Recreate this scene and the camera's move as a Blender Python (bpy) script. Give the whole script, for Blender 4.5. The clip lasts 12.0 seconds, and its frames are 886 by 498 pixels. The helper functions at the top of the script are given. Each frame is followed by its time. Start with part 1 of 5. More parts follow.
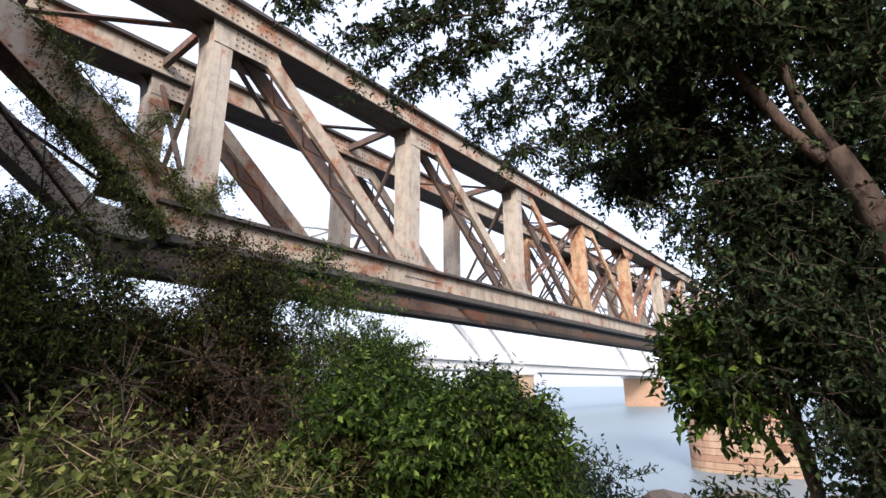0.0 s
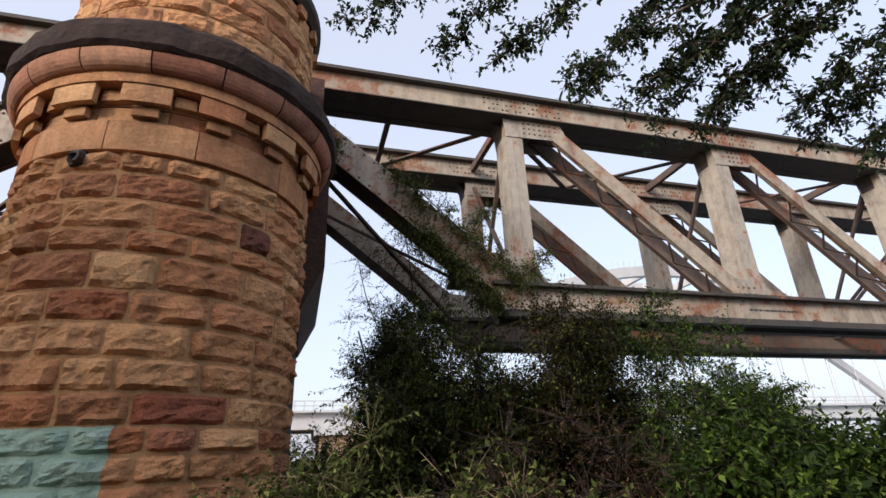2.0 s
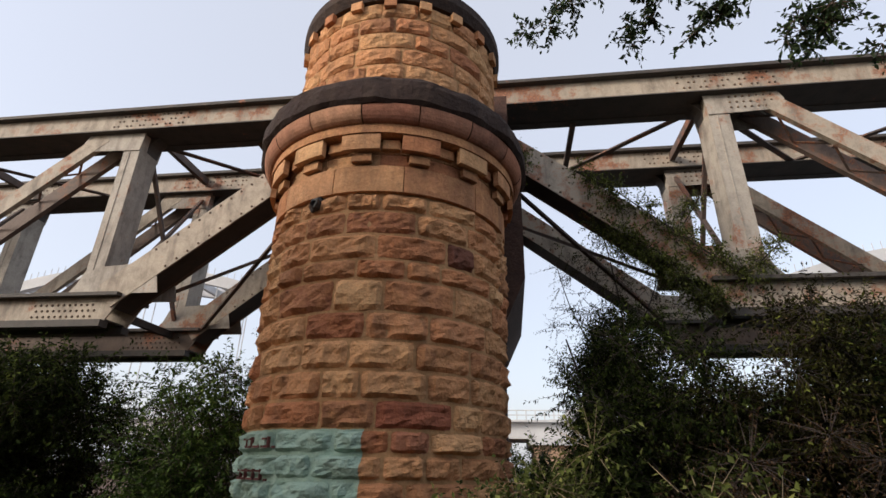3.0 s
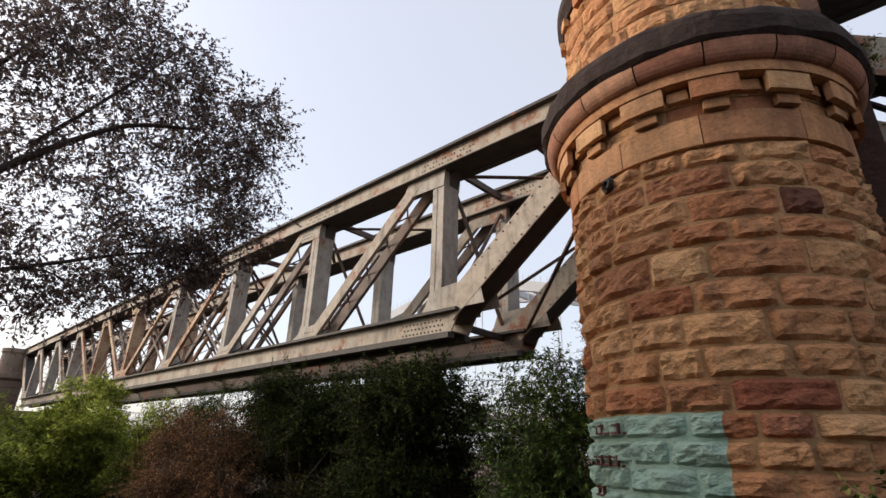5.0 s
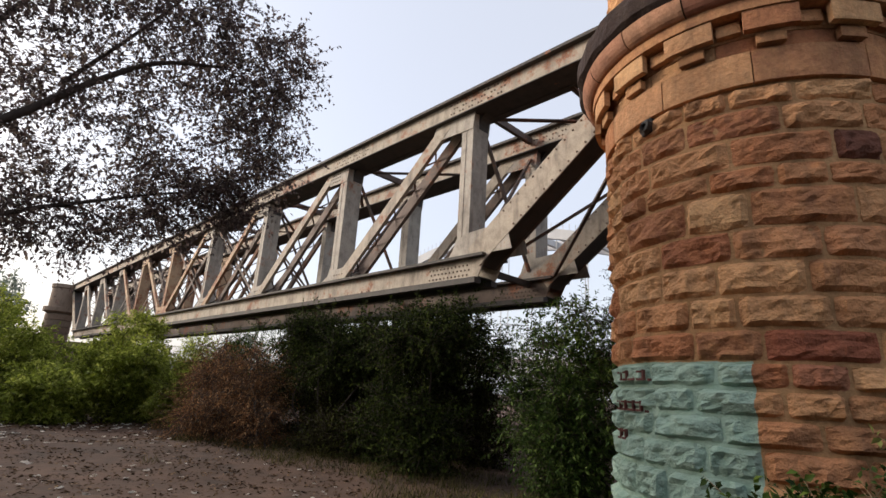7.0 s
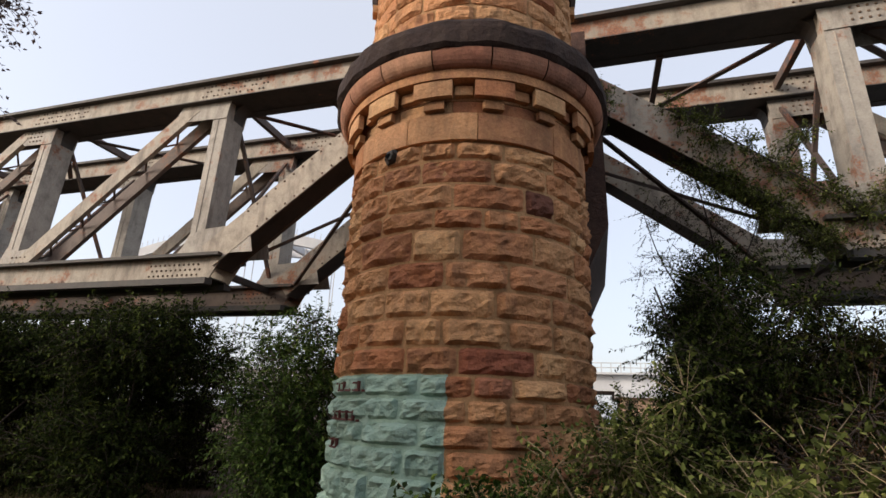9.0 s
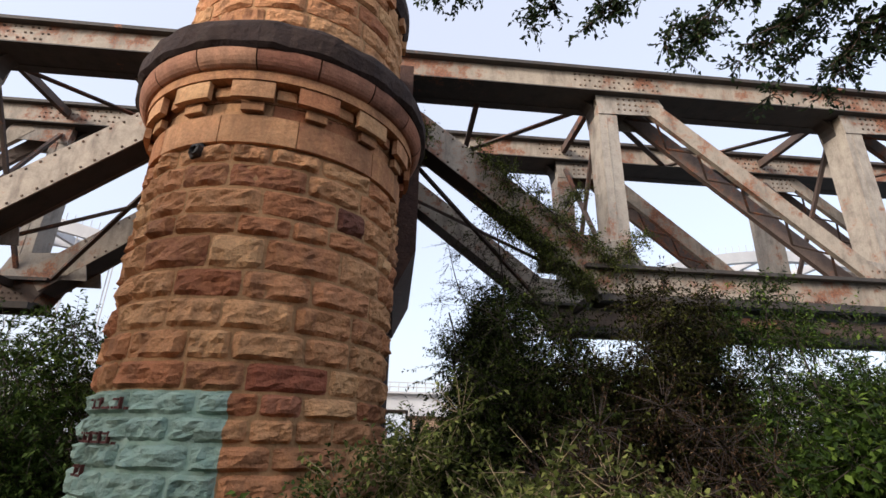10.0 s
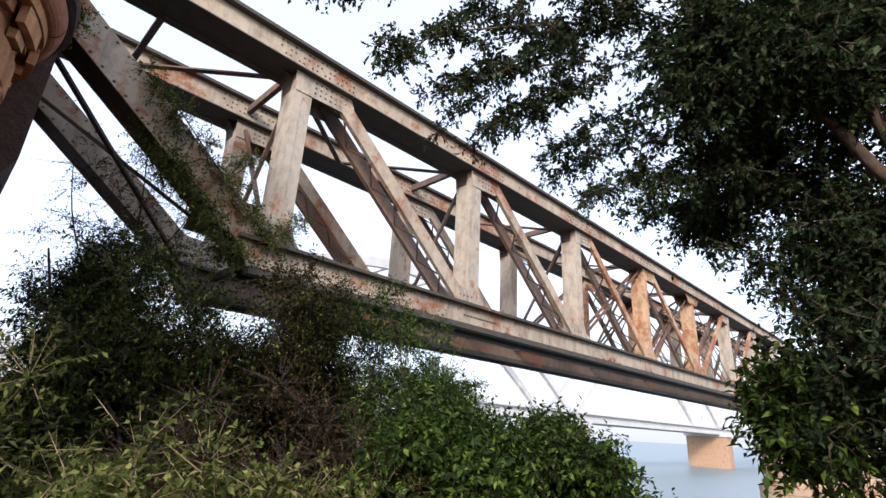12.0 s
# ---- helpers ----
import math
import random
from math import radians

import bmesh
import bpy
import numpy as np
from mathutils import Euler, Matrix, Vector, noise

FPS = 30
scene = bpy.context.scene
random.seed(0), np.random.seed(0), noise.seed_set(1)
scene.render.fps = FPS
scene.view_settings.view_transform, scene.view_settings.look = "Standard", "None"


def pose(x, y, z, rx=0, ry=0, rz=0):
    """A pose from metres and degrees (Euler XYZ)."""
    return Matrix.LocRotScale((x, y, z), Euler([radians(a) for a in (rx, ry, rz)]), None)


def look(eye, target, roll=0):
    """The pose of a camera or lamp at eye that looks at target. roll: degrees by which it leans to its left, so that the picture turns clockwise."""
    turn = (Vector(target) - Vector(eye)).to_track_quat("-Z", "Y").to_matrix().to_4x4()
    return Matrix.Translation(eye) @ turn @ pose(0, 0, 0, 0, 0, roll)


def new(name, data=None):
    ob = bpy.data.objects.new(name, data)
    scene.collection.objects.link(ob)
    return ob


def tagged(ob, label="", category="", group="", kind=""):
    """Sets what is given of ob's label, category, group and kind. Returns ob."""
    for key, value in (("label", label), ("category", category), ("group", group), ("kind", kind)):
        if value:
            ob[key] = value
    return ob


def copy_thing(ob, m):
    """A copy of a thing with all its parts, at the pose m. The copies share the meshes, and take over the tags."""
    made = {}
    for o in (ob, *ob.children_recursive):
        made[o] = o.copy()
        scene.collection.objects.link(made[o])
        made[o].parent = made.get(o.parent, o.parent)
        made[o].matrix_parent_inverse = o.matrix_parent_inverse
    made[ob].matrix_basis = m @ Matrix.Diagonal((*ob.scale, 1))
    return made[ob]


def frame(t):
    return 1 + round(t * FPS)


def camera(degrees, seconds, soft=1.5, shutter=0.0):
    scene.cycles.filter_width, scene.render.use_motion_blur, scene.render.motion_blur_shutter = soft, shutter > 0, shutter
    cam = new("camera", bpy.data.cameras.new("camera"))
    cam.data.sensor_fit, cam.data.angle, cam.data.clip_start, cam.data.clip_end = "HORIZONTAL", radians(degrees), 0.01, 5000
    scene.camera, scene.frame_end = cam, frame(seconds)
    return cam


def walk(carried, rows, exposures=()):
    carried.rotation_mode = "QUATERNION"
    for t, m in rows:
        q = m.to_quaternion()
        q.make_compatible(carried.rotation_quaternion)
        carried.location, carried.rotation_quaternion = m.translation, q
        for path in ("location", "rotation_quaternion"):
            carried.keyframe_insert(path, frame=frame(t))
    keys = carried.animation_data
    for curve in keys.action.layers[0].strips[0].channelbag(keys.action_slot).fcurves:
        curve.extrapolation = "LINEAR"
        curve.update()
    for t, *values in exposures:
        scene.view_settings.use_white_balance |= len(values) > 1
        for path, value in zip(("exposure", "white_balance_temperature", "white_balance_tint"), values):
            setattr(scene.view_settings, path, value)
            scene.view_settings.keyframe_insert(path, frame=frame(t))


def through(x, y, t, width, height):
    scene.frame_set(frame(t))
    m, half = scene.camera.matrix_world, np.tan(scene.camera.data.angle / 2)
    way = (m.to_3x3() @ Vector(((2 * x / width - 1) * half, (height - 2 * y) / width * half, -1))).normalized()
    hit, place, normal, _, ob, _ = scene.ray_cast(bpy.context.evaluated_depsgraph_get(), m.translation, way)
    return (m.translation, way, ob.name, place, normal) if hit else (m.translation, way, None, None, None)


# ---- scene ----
cam = camera(82.4, 12.0)
PATH = [
    (0, (0.134, -0.258, 1.707), (1.641, 0.949, 2.23), -0.4),
    (0.5, (0.08, -0.278, 1.694), (1.419, 1.086, 2.282), -1.3),
    (1, (0.006, -0.304, 1.681), (1.135, 1.214, 2.33), -2.2),
    (1.5, (-0.069, -0.316, 1.676), (0.825, 1.328, 2.382), -3.0),
    (2, (-0.12, -0.314, 1.673), (0.389, 1.467, 2.427), -2.1),
    (2.5, (-0.149, -0.337, 1.668), (0.008, 1.501, 2.443), -0.3),
    (3, (-0.182, -0.348, 1.661), (-0.425, 1.472, 2.454), 1.1),
    (3.5, (-0.224, -0.331, 1.656), (-0.759, 1.42, 2.459), 1.6),
    (5.5, (-0.342, -0.307, 1.592), (-1.719, 0.965, 2.29), 2.3),
    (6, (-0.363, -0.296, 1.585), (-1.788, 0.955, 2.219), 2.9),
    (6.5, (-0.377, -0.278, 1.588), (-1.801, 1.007, 2.155), 3.0),
    (8.5, (-0.258, -0.23, 1.611), (-1.118, 1.474, 2.208), 3.1),
    (9, (-0.195, -0.249, 1.61), (-0.746, 1.57, 2.231), 2.3),
    (9.5, (-0.153, -0.27, 1.611), (-0.468, 1.587, 2.283), 1.9),
    (10, (-0.109, -0.296, 1.607), (0.056, 1.567, 2.314), 1.4),
    (10.5, (-0.069, -0.322, 1.603), (0.478, 1.455, 2.338), 2.0),
    (11, (-0.06, -0.285, 1.604), (0.763, 1.377, 2.354), 3.1),
    (11.5, (-0.058, -0.245, 1.613), (1.05, 1.252, 2.341), 2.9),
    (12, (-0.084, -0.201, 1.62), (1.248, 1.131, 2.292), 3.0),
]
EXPOSURE = ((0.0, 1.22, 6050, 15), (0.5, 1.2, 6050, 15), (1.0, 1.03, 6050, 15), (1.5, 0.85, 6150, 15), (2.0, 0.62, 6200, 14), (2.5, 0.5, 6350, 13), (3.5, 0.5, 6500, 12), (6.0, 0.56, 6500, 12), (9.0, 0.56, 6500, 12), (9.5, 0.58, 6400, 13), (10.5, 0.9, 6100, 14), (12.0, 1.08, 6050, 14))
walk(cam, [(t, look(eye, target, roll)) for t, eye, target, roll in PATH], exposures=EXPOSURE)

# ---- light ----
SUN_DIR = Vector((-0.76, -0.52, 0.40)).normalized()
world = bpy.data.worlds.new("hazy_sky")
scene.world = world
world.use_nodes = True
wn = world.node_tree.nodes
wl = world.node_tree.links
wn.clear()
w_out = wn.new("ShaderNodeOutputWorld")
w_bg = wn.new("ShaderNodeBackground")
w_sky = wn.new("ShaderNodeTexSky")
w_sky.sky_type = "NISHITA"
w_sky.sun_disc = False
w_sky.sun_elevation = math.asin(SUN_DIR.z)
w_sky.sun_rotation = math.atan2(SUN_DIR.x, SUN_DIR.y)
w_sky.air_density = 1.0
w_sky.dust_density = 4.0
w_sky.ozone_density = 1.5
w_bg.inputs["Strength"].default_value = 0.08
wl.new(w_sky.outputs["Color"], w_bg.inputs["Color"])
w_haze = wn.new("ShaderNodeBackground")  # even white haze in front of the blue
w_haze.inputs["Color"].default_value = (0.935, 0.955, 1.0, 1)
w_haze.inputs["Strength"].default_value = 0.43
w_add = wn.new("ShaderNodeAddShader")
wl.new(w_bg.outputs["Background"], w_add.inputs[0])
wl.new(w_haze.outputs["Background"], w_add.inputs[1])
wl.new(w_add.outputs[0], w_out.inputs["Surface"])

sun_data = bpy.data.lights.new("sun", "SUN")
sun_data.energy = 1.8
sun_data.angle = radians(12)
sun_data.color = (1.0, 0.92, 0.80)
sun = new("sun", sun_data)
sun.matrix_world = look(SUN_DIR * 200, (0, 0, 0))

# ---- materials ----


def material(name):
    m = bpy.data.materials.new(name)
    m.use_nodes = True
    nt = m.node_tree
    nt.nodes.clear()
    out = nt.nodes.new("ShaderNodeOutputMaterial")
    b = nt.nodes.new("ShaderNodeBsdfPrincipled")
    nt.links.new(b.outputs[0], out.inputs["Surface"])
    return m, nt, b, out


def node(nt, kind, **inputs):
    n = nt.nodes.new(kind)
    for k, v in inputs.items():
        n.inputs[k.replace("_", " ")].default_value = v
    return n


def coords(nt, scale=1.0, stretch=(1, 1, 1)):
    g = nt.nodes.new("ShaderNodeNewGeometry")
    mp = nt.nodes.new("ShaderNodeMapping")
    mp.inputs["Scale"].default_value = [scale * s for s in stretch]
    nt.links.new(g.outputs["Position"], mp.inputs["Vector"])
    return mp.outputs["Vector"]


def noise_tex(nt, vec, scale, detail=4.0, rough=0.55):
    n = node(nt, "ShaderNodeTexNoise", Scale=scale, Detail=detail, Roughness=rough)
    nt.links.new(vec, n.inputs["Vector"])
    return n.outputs["Fac"]


def ramp(nt, fac, stops):
    r = nt.nodes.new("ShaderNodeValToRGB")
    els = r.color_ramp.elements
    while len(els) < len(stops):
        els.new(0.5)
    for e, (p, c) in zip(els, stops):
        e.position = p
        e.color = (*c, 1) if len(c) == 3 else c
    nt.links.new(fac, r.inputs["Fac"])
    return r.outputs["Color"]


def mix(nt, fac, a, b, mode="MIX"):
    n = nt.nodes.new("ShaderNodeMix")
    n.data_type, n.blend_type = "RGBA", mode
    for sock, v in ((n.inputs[0], fac), (n.inputs[6], a), (n.inputs[7], b)):
        if isinstance(v, bpy.types.NodeSocket):
            nt.links.new(v, sock)
        elif isinstance(v, (int, float)):
            sock.default_value = v
        else:
            sock.default_value = (*v, 1)
    return n.outputs[2]


def maths(nt, op, a, b=0.0):
    n = nt.nodes.new("ShaderNodeMath")
    n.operation = op
    for sock, v in zip(n.inputs, (a, b)):
        if isinstance(v, bpy.types.NodeSocket):
            nt.links.new(v, sock)
        else:
            sock.default_value = v
    return n.outputs[0]


def bump(nt, b, height, strength=0.3, distance=0.02):
    n = node(nt, "ShaderNodeBump", Strength=strength, Distance=distance)
    nt.links.new(height, n.inputs["Height"])
    nt.links.new(n.outputs[0], b.inputs["Normal"])


def steel(name, paint=(0.42, 0.40, 0.37), rust=0.5, dark=0.5, edge=None):
    """Old cream-grey bridge paint, dusty, with rust breaking through and dark runs."""
    m, nt, b, out = material(name)
    v = coords(nt)
    big = noise_tex(nt, v, 0.55, 4, 0.6)
    mid = noise_tex(nt, v, 3.2, 6, 0.7)
    fine = noise_tex(nt, v, 26.0, 5, 0.7)
    col = ramp(nt, mid, [(0.28, [c * 0.62 for c in paint]), (0.5, paint), (0.75, [min(1, c * 1.18) for c in paint])])
    col = mix(nt, 0.45, col, ramp(nt, fine, [(0.3, (0.62, 0.60, 0.58)), (0.7, (1.15, 1.14, 1.12))]), "MULTIPLY")
    run = noise_tex(nt, coords(nt, 1.0, (2.4, 2.4, 0.55)), 1.3, 6, 0.7)
    runmask = ramp(nt, run, [(0.55 - 0.1 * dark, (0, 0, 0)), (0.74, (1, 1, 1))])
    col = mix(nt, maths(nt, "MULTIPLY", runmask, 0.75), col, (0.085, 0.062, 0.05))
    patch = maths(nt, "ADD", maths(nt, "MULTIPLY", big, 0.45), maths(nt, "ADD", maths(nt, "MULTIPLY", mid, 0.4), maths(nt, "MULTIPLY", fine, 0.15)))
    rustmask = ramp(nt, patch, [(0.64 - 0.17 * rust, (0, 0, 0)), (0.68 - 0.14 * rust, (1, 1, 1))])
    rustcol = ramp(nt, fine, [(0.3, (0.07, 0.026, 0.016)), (0.5, (0.22, 0.075, 0.035)), (0.72, (0.46, 0.18, 0.07))])
    col = mix(nt, maths(nt, "MULTIPLY", rustmask, 0.9), col, rustcol)
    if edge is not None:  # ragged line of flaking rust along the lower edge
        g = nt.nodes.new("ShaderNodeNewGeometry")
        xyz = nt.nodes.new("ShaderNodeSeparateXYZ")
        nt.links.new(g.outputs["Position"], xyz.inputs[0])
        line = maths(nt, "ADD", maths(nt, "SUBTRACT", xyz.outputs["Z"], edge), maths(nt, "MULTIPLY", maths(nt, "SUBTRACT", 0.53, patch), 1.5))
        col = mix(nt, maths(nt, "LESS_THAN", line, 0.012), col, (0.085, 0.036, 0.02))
    nt.links.new(col, b.inputs["Base Color"])
    b.inputs["Roughness"].default_value = 0.75
    bump(nt, b, maths(nt, "ADD", fine, mid), 0.3, 0.012)
    return m


def stone(name, base=((0.29, 0.12, 0.070), (0.56, 0.275, 0.13), (0.70, 0.41, 0.205)), paint=False, stain=0.5, rough_bump=0.9, odd_share=0.0):
    """Warm rock-faced sandstone; each piece a shade of its own."""
    m, nt, b, out = material(name)
    v = coords(nt)
    info = nt.nodes.new("ShaderNodeObjectInfo")
    big = noise_tex(nt, v, 1.6, 4, 0.6)
    mid = noise_tex(nt, v, 7.0, 6, 0.65)
    fine = noise_tex(nt, v, 30.0, 6, 0.75)
    tone = maths(nt, "ADD", maths(nt, "MULTIPLY", info.outputs["Random"], 0.5), maths(nt, "MULTIPLY", mid, 0.5))
    col = ramp(nt, tone, [(0.17, base[0]), (0.40, base[1]), (0.80, base[2])])
    shade = maths(nt, "FRACT", maths(nt, "MULTIPLY", info.outputs["Random"], 7.31))  # some blocks redder, some paler
    col = mix(nt, 0.75, col, ramp(nt, shade, [(0.0, (0.80, 0.60, 0.60)), (0.30, (0.98, 0.88, 0.86)), (0.6, (1.0, 1.0, 1.0)), (1.0, (1.12, 1.16, 1.15))]), "MULTIPLY")
    col = mix(nt, 0.6, col, ramp(nt, fine, [(0.25, (0.45, 0.42, 0.40)), (0.7, (1.25, 1.2, 1.15))]), "MULTIPLY")
    odd = maths(nt, "GREATER_THAN", info.outputs["Random"], 1.0 - odd_share)  # the odd dark, weathered block
    col = mix(nt, maths(nt, "MULTIPLY", odd, 0.7), col, (0.075, 0.035, 0.024))
    smear = noise_tex(nt, coords(nt, 1.0, (2.0, 2.0, 0.5)), 1.7, 5, 0.65)
    dirt = ramp(nt, smear, [(0.56 - 0.12 * stain, (0, 0, 0)), (0.80, (1, 1, 1))])
    col = mix(nt, maths(nt, "MULTIPLY", dirt, 0.7), col, (0.075, 0.048, 0.034))
    if paint:
        g = nt.nodes.new("ShaderNodeNewGeometry")
        xyz = nt.nodes.new("ShaderNodeSeparateXYZ")
        nt.links.new(g.outputs["Position"], xyz.inputs[0])
        wob = maths(nt, "MULTIPLY", maths(nt, "SUBTRACT", mid, 0.5), 0.05)
        below = maths(nt, "LESS_THAN", maths(nt, "ADD", xyz.outputs["Z"], wob), PAINT_TOP)
        side = maths(nt, "LESS_THAN", maths(nt, "ADD", xyz.outputs["X"], wob), PAINT_EDGE)
        front = maths(nt, "LESS_THAN", xyz.outputs["Y"], 7.4)
        worn = ramp(nt, fine, [(0.70, (1, 1, 1)), (0.80, (0.25, 0.25, 0.25))])
        mask = maths(nt, "MULTIPLY", maths(nt, "MULTIPLY", below, side), maths(nt, "MULTIPLY", front, worn))
        green = ramp(nt, mid, [(0.3, (0.28, 0.42, 0.34)), (0.7, (0.42, 0.56, 0.47))])
        green = mix(nt, maths(nt, "MULTIPLY", dirt, 0.35), green, (0.10, 0.13, 0.10))
        col = mix(nt, mask, col, green)
    nt.links.new(col, b.inputs["Base Color"])
    b.inputs["Roughness"].default_value = 0.9
    b.inputs["Specular IOR Level"].default_value = 0.25
    chip = noise_tex(nt, coords(nt, 1.0, (1, 1, 1.15)), 11.0, 5, 0.6)
    h = maths(nt, "ADD", maths(nt, "MULTIPLY", mid, 0.7), maths(nt, "ADD", maths(nt, "MULTIPLY", chip, 0.7), maths(nt, "MULTIPLY", fine, 0.22)))
    bump(nt, b, h, rough_bump, 0.09)
    return m


def leaf(name, dark, light, tip=None, through=0.35, rough=0.5):
    """Leaf with a shade of its own and light coming through it."""
    m, nt, b, out = material(name)
    g = nt.nodes.new("ShaderNodeNewGeometry")
    stops = [(0.0, dark), (0.75, light)] + ([(1.0, tip)] if tip else [])
    col = ramp(nt, g.outputs["Random Per Island"], stops)
    patch = noise_tex(nt, coords(nt), 1.1, 3, 0.5)
    col = mix(nt, 0.7, col, ramp(nt, patch, [(0.3, (0.6, 0.6, 0.6)), (0.7, (1.25, 1.25, 1.1))]), "MULTIPLY")
    nt.links.new(col, b.inputs["Base Color"])
    b.inputs["Roughness"].default_value = rough
    b.inputs["Specular IOR Level"].default_value = 0.04 if rough > 0.65 else 0.10
    t = nt.nodes.new("ShaderNodeBsdfTranslucent")
    nt.links.new(col, t.inputs["Color"])
    ms = nt.nodes.new("ShaderNodeMixShader")
    ms.inputs[0].default_value = through
    nt.links.new(b.outputs[0], ms.inputs[1])
    nt.links.new(t.outputs[0], ms.inputs[2])
    nt.links.new(ms.outputs[0], out.inputs["Surface"])
    return m


def plain(name, a, b2, scale=6.0, rough=0.85, strength=0.4, dist=0.02, stretch=(1, 1, 1), metal=0.0):
    m, nt, b, out = material(name)
    v = coords(nt, 1.0, stretch)
    n1 = noise_tex(nt, v, scale, 6, 0.65)
    n2 = noise_tex(nt, v, scale * 0.13, 3, 0.5)
    f = maths(nt, "ADD", maths(nt, "MULTIPLY", n1, 0.6), maths(nt, "MULTIPLY", n2, 0.4))
    nt.links.new(ramp(nt, f, [(0.35, a), (0.65, b2)]), b.inputs["Base Color"])
    b.inputs["Roughness"].default_value = rough
    b.inputs["Metallic"].default_value = metal
    bump(nt, b, n1, strength, dist)
    return m


PAINT_TOP, PAINT_EDGE = 2.01, -1.69
STEEL = steel("weathered_paint", (0.42, 0.355, 0.28), rust=0.76, dark=0.75)
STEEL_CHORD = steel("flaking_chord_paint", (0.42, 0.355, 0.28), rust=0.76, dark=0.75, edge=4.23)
# shade under and between the truss plates put into a near-black paint
STEEL_SHADE = steel("shaded_underside_paint", (0.060, 0.052, 0.046), rust=0.35, dark=0.6)
STEEL_POST = steel("greyish_post_paint", (0.40, 0.355, 0.30), rust=0.62, dark=0.75)
STEEL_BROWN = steel("rusted_shaded_chord_paint", (0.17, 0.12, 0.09), rust=0.6, dark=0.9)
STEEL_RUST = steel("rusted_paint", (0.50, 0.34, 0.21), rust=1.0, dark=0.7)
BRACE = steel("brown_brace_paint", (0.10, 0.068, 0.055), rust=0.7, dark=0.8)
STONE = stone("rock_faced_sandstone", paint=True, odd_share=0.02)
STONE_DRESSED = stone("dressed_sandstone", ((0.32, 0.135, 0.075), (0.54, 0.275, 0.13), (0.66, 0.40, 0.21)), stain=0.9, rough_bump=0.5)
STONE_MOULD = stone("streaked_sandstone", ((0.20, 0.085, 0.060), (0.38, 0.18, 0.115), (0.52, 0.28, 0.17)), stain=1.3, rough_bump=0.3)
# sandstone with the left distant pier's backlit shade put into the colour
STONE_BACKLIT = stone("backlit_sandstone", ((0.17, 0.13, 0.10), (0.23, 0.175, 0.135), (0.30, 0.23, 0.18)), stain=0.3, rough_bump=0.4)
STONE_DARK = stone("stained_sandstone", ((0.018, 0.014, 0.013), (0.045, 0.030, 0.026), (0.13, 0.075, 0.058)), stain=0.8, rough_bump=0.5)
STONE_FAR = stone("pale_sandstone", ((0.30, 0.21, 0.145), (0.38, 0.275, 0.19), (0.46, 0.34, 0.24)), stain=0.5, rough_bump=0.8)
MORTAR = stone("mortar", ((0.26, 0.125, 0.064), (0.41, 0.22, 0.105), (0.50, 0.30, 0.15)), paint=True, stain=0.5, rough_bump=0.4)
CONCRETE = plain("pale_concrete", (0.44, 0.44, 0.45), (0.54, 0.54, 0.54), 0.6, 0.8, 0.1)
BARK = plain("bark", (0.05, 0.034, 0.026), (0.13, 0.085, 0.06), 14.0, 0.9, 0.8, 0.03, (1, 1, 0.3))
BARK_DARK = plain("dark_bark", (0.03, 0.022, 0.018), (0.075, 0.055, 0.045), 14.0, 0.9, 0.8, 0.03, (1, 1, 0.3))
SOIL = plain("bank_soil", (0.030, 0.016, 0.009), (0.115, 0.060, 0.034), 1.6, 0.95, 0.8, 0.06)
STALK = plain("dry_stalk", (0.16, 0.115, 0.065), (0.36, 0.27, 0.16), 9.0, 0.85, 0.3)
ROCK = plain("boulder_rock", (0.14, 0.10, 0.075), (0.30, 0.22, 0.16), 3.0, 0.9, 0.8, 0.05)
LITTER = plain("pale_litter", (0.62, 0.57, 0.50), (0.88, 0.84, 0.77), 8.0, 0.7, 0.2)
LETTER = plain("dark_red_lettering", (0.06, 0.012, 0.01), (0.13, 0.03, 0.022), 20.0, 0.7, 0.1)
STEEL_INNER = steel("dark_brown_inner_paint", (0.16, 0.115, 0.095), rust=0.6, dark=0.5)
RIVET = plain("rusty_rivet_head", (0.06, 0.038, 0.027), (0.21, 0.14, 0.095), 8.0, 0.8, 0.3)
STONE_RED = stone("dark_red_block", ((0.20, 0.075, 0.050), (0.36, 0.13, 0.075), (0.46, 0.20, 0.115)), stain=0.6)
STONE_BLACK = stone("weathered_dark_block", ((0.07, 0.034, 0.024), (0.14, 0.066, 0.044), (0.24, 0.12, 0.08)), stain=0.6)
IRON = plain("black_iron", (0.012, 0.011, 0.011), (0.04, 0.035, 0.032), 20.0, 0.6, 0.5)
LEAF_DARK = leaf("dark_tree_leaf", (0.018, 0.030, 0.018), (0.052, 0.080, 0.038), (0.115, 0.16, 0.062), 0.4)
LEAF_BUSH = leaf("bush_leaf", (0.012, 0.024, 0.005), (0.046, 0.082, 0.014), (0.16, 0.23, 0.042), 0.22)
LEAF_WEED = leaf("weed_leaf", (0.040, 0.050, 0.012), (0.120, 0.145, 0.038), (0.29, 0.30, 0.095), 0.3, 0.6)
# leaves darker than natural foliage: the thickets' deep shade is in the colour
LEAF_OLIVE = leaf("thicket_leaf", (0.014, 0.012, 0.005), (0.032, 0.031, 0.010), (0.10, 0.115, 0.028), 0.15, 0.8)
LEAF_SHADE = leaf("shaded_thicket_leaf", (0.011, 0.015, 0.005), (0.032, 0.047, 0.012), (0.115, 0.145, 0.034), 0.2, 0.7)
LEAF_FRESH = leaf("fresh_shrub_leaf", (0.018, 0.034, 0.008), (0.058, 0.098, 0.021), (0.165, 0.23, 0.06), 0.3, 0.6)
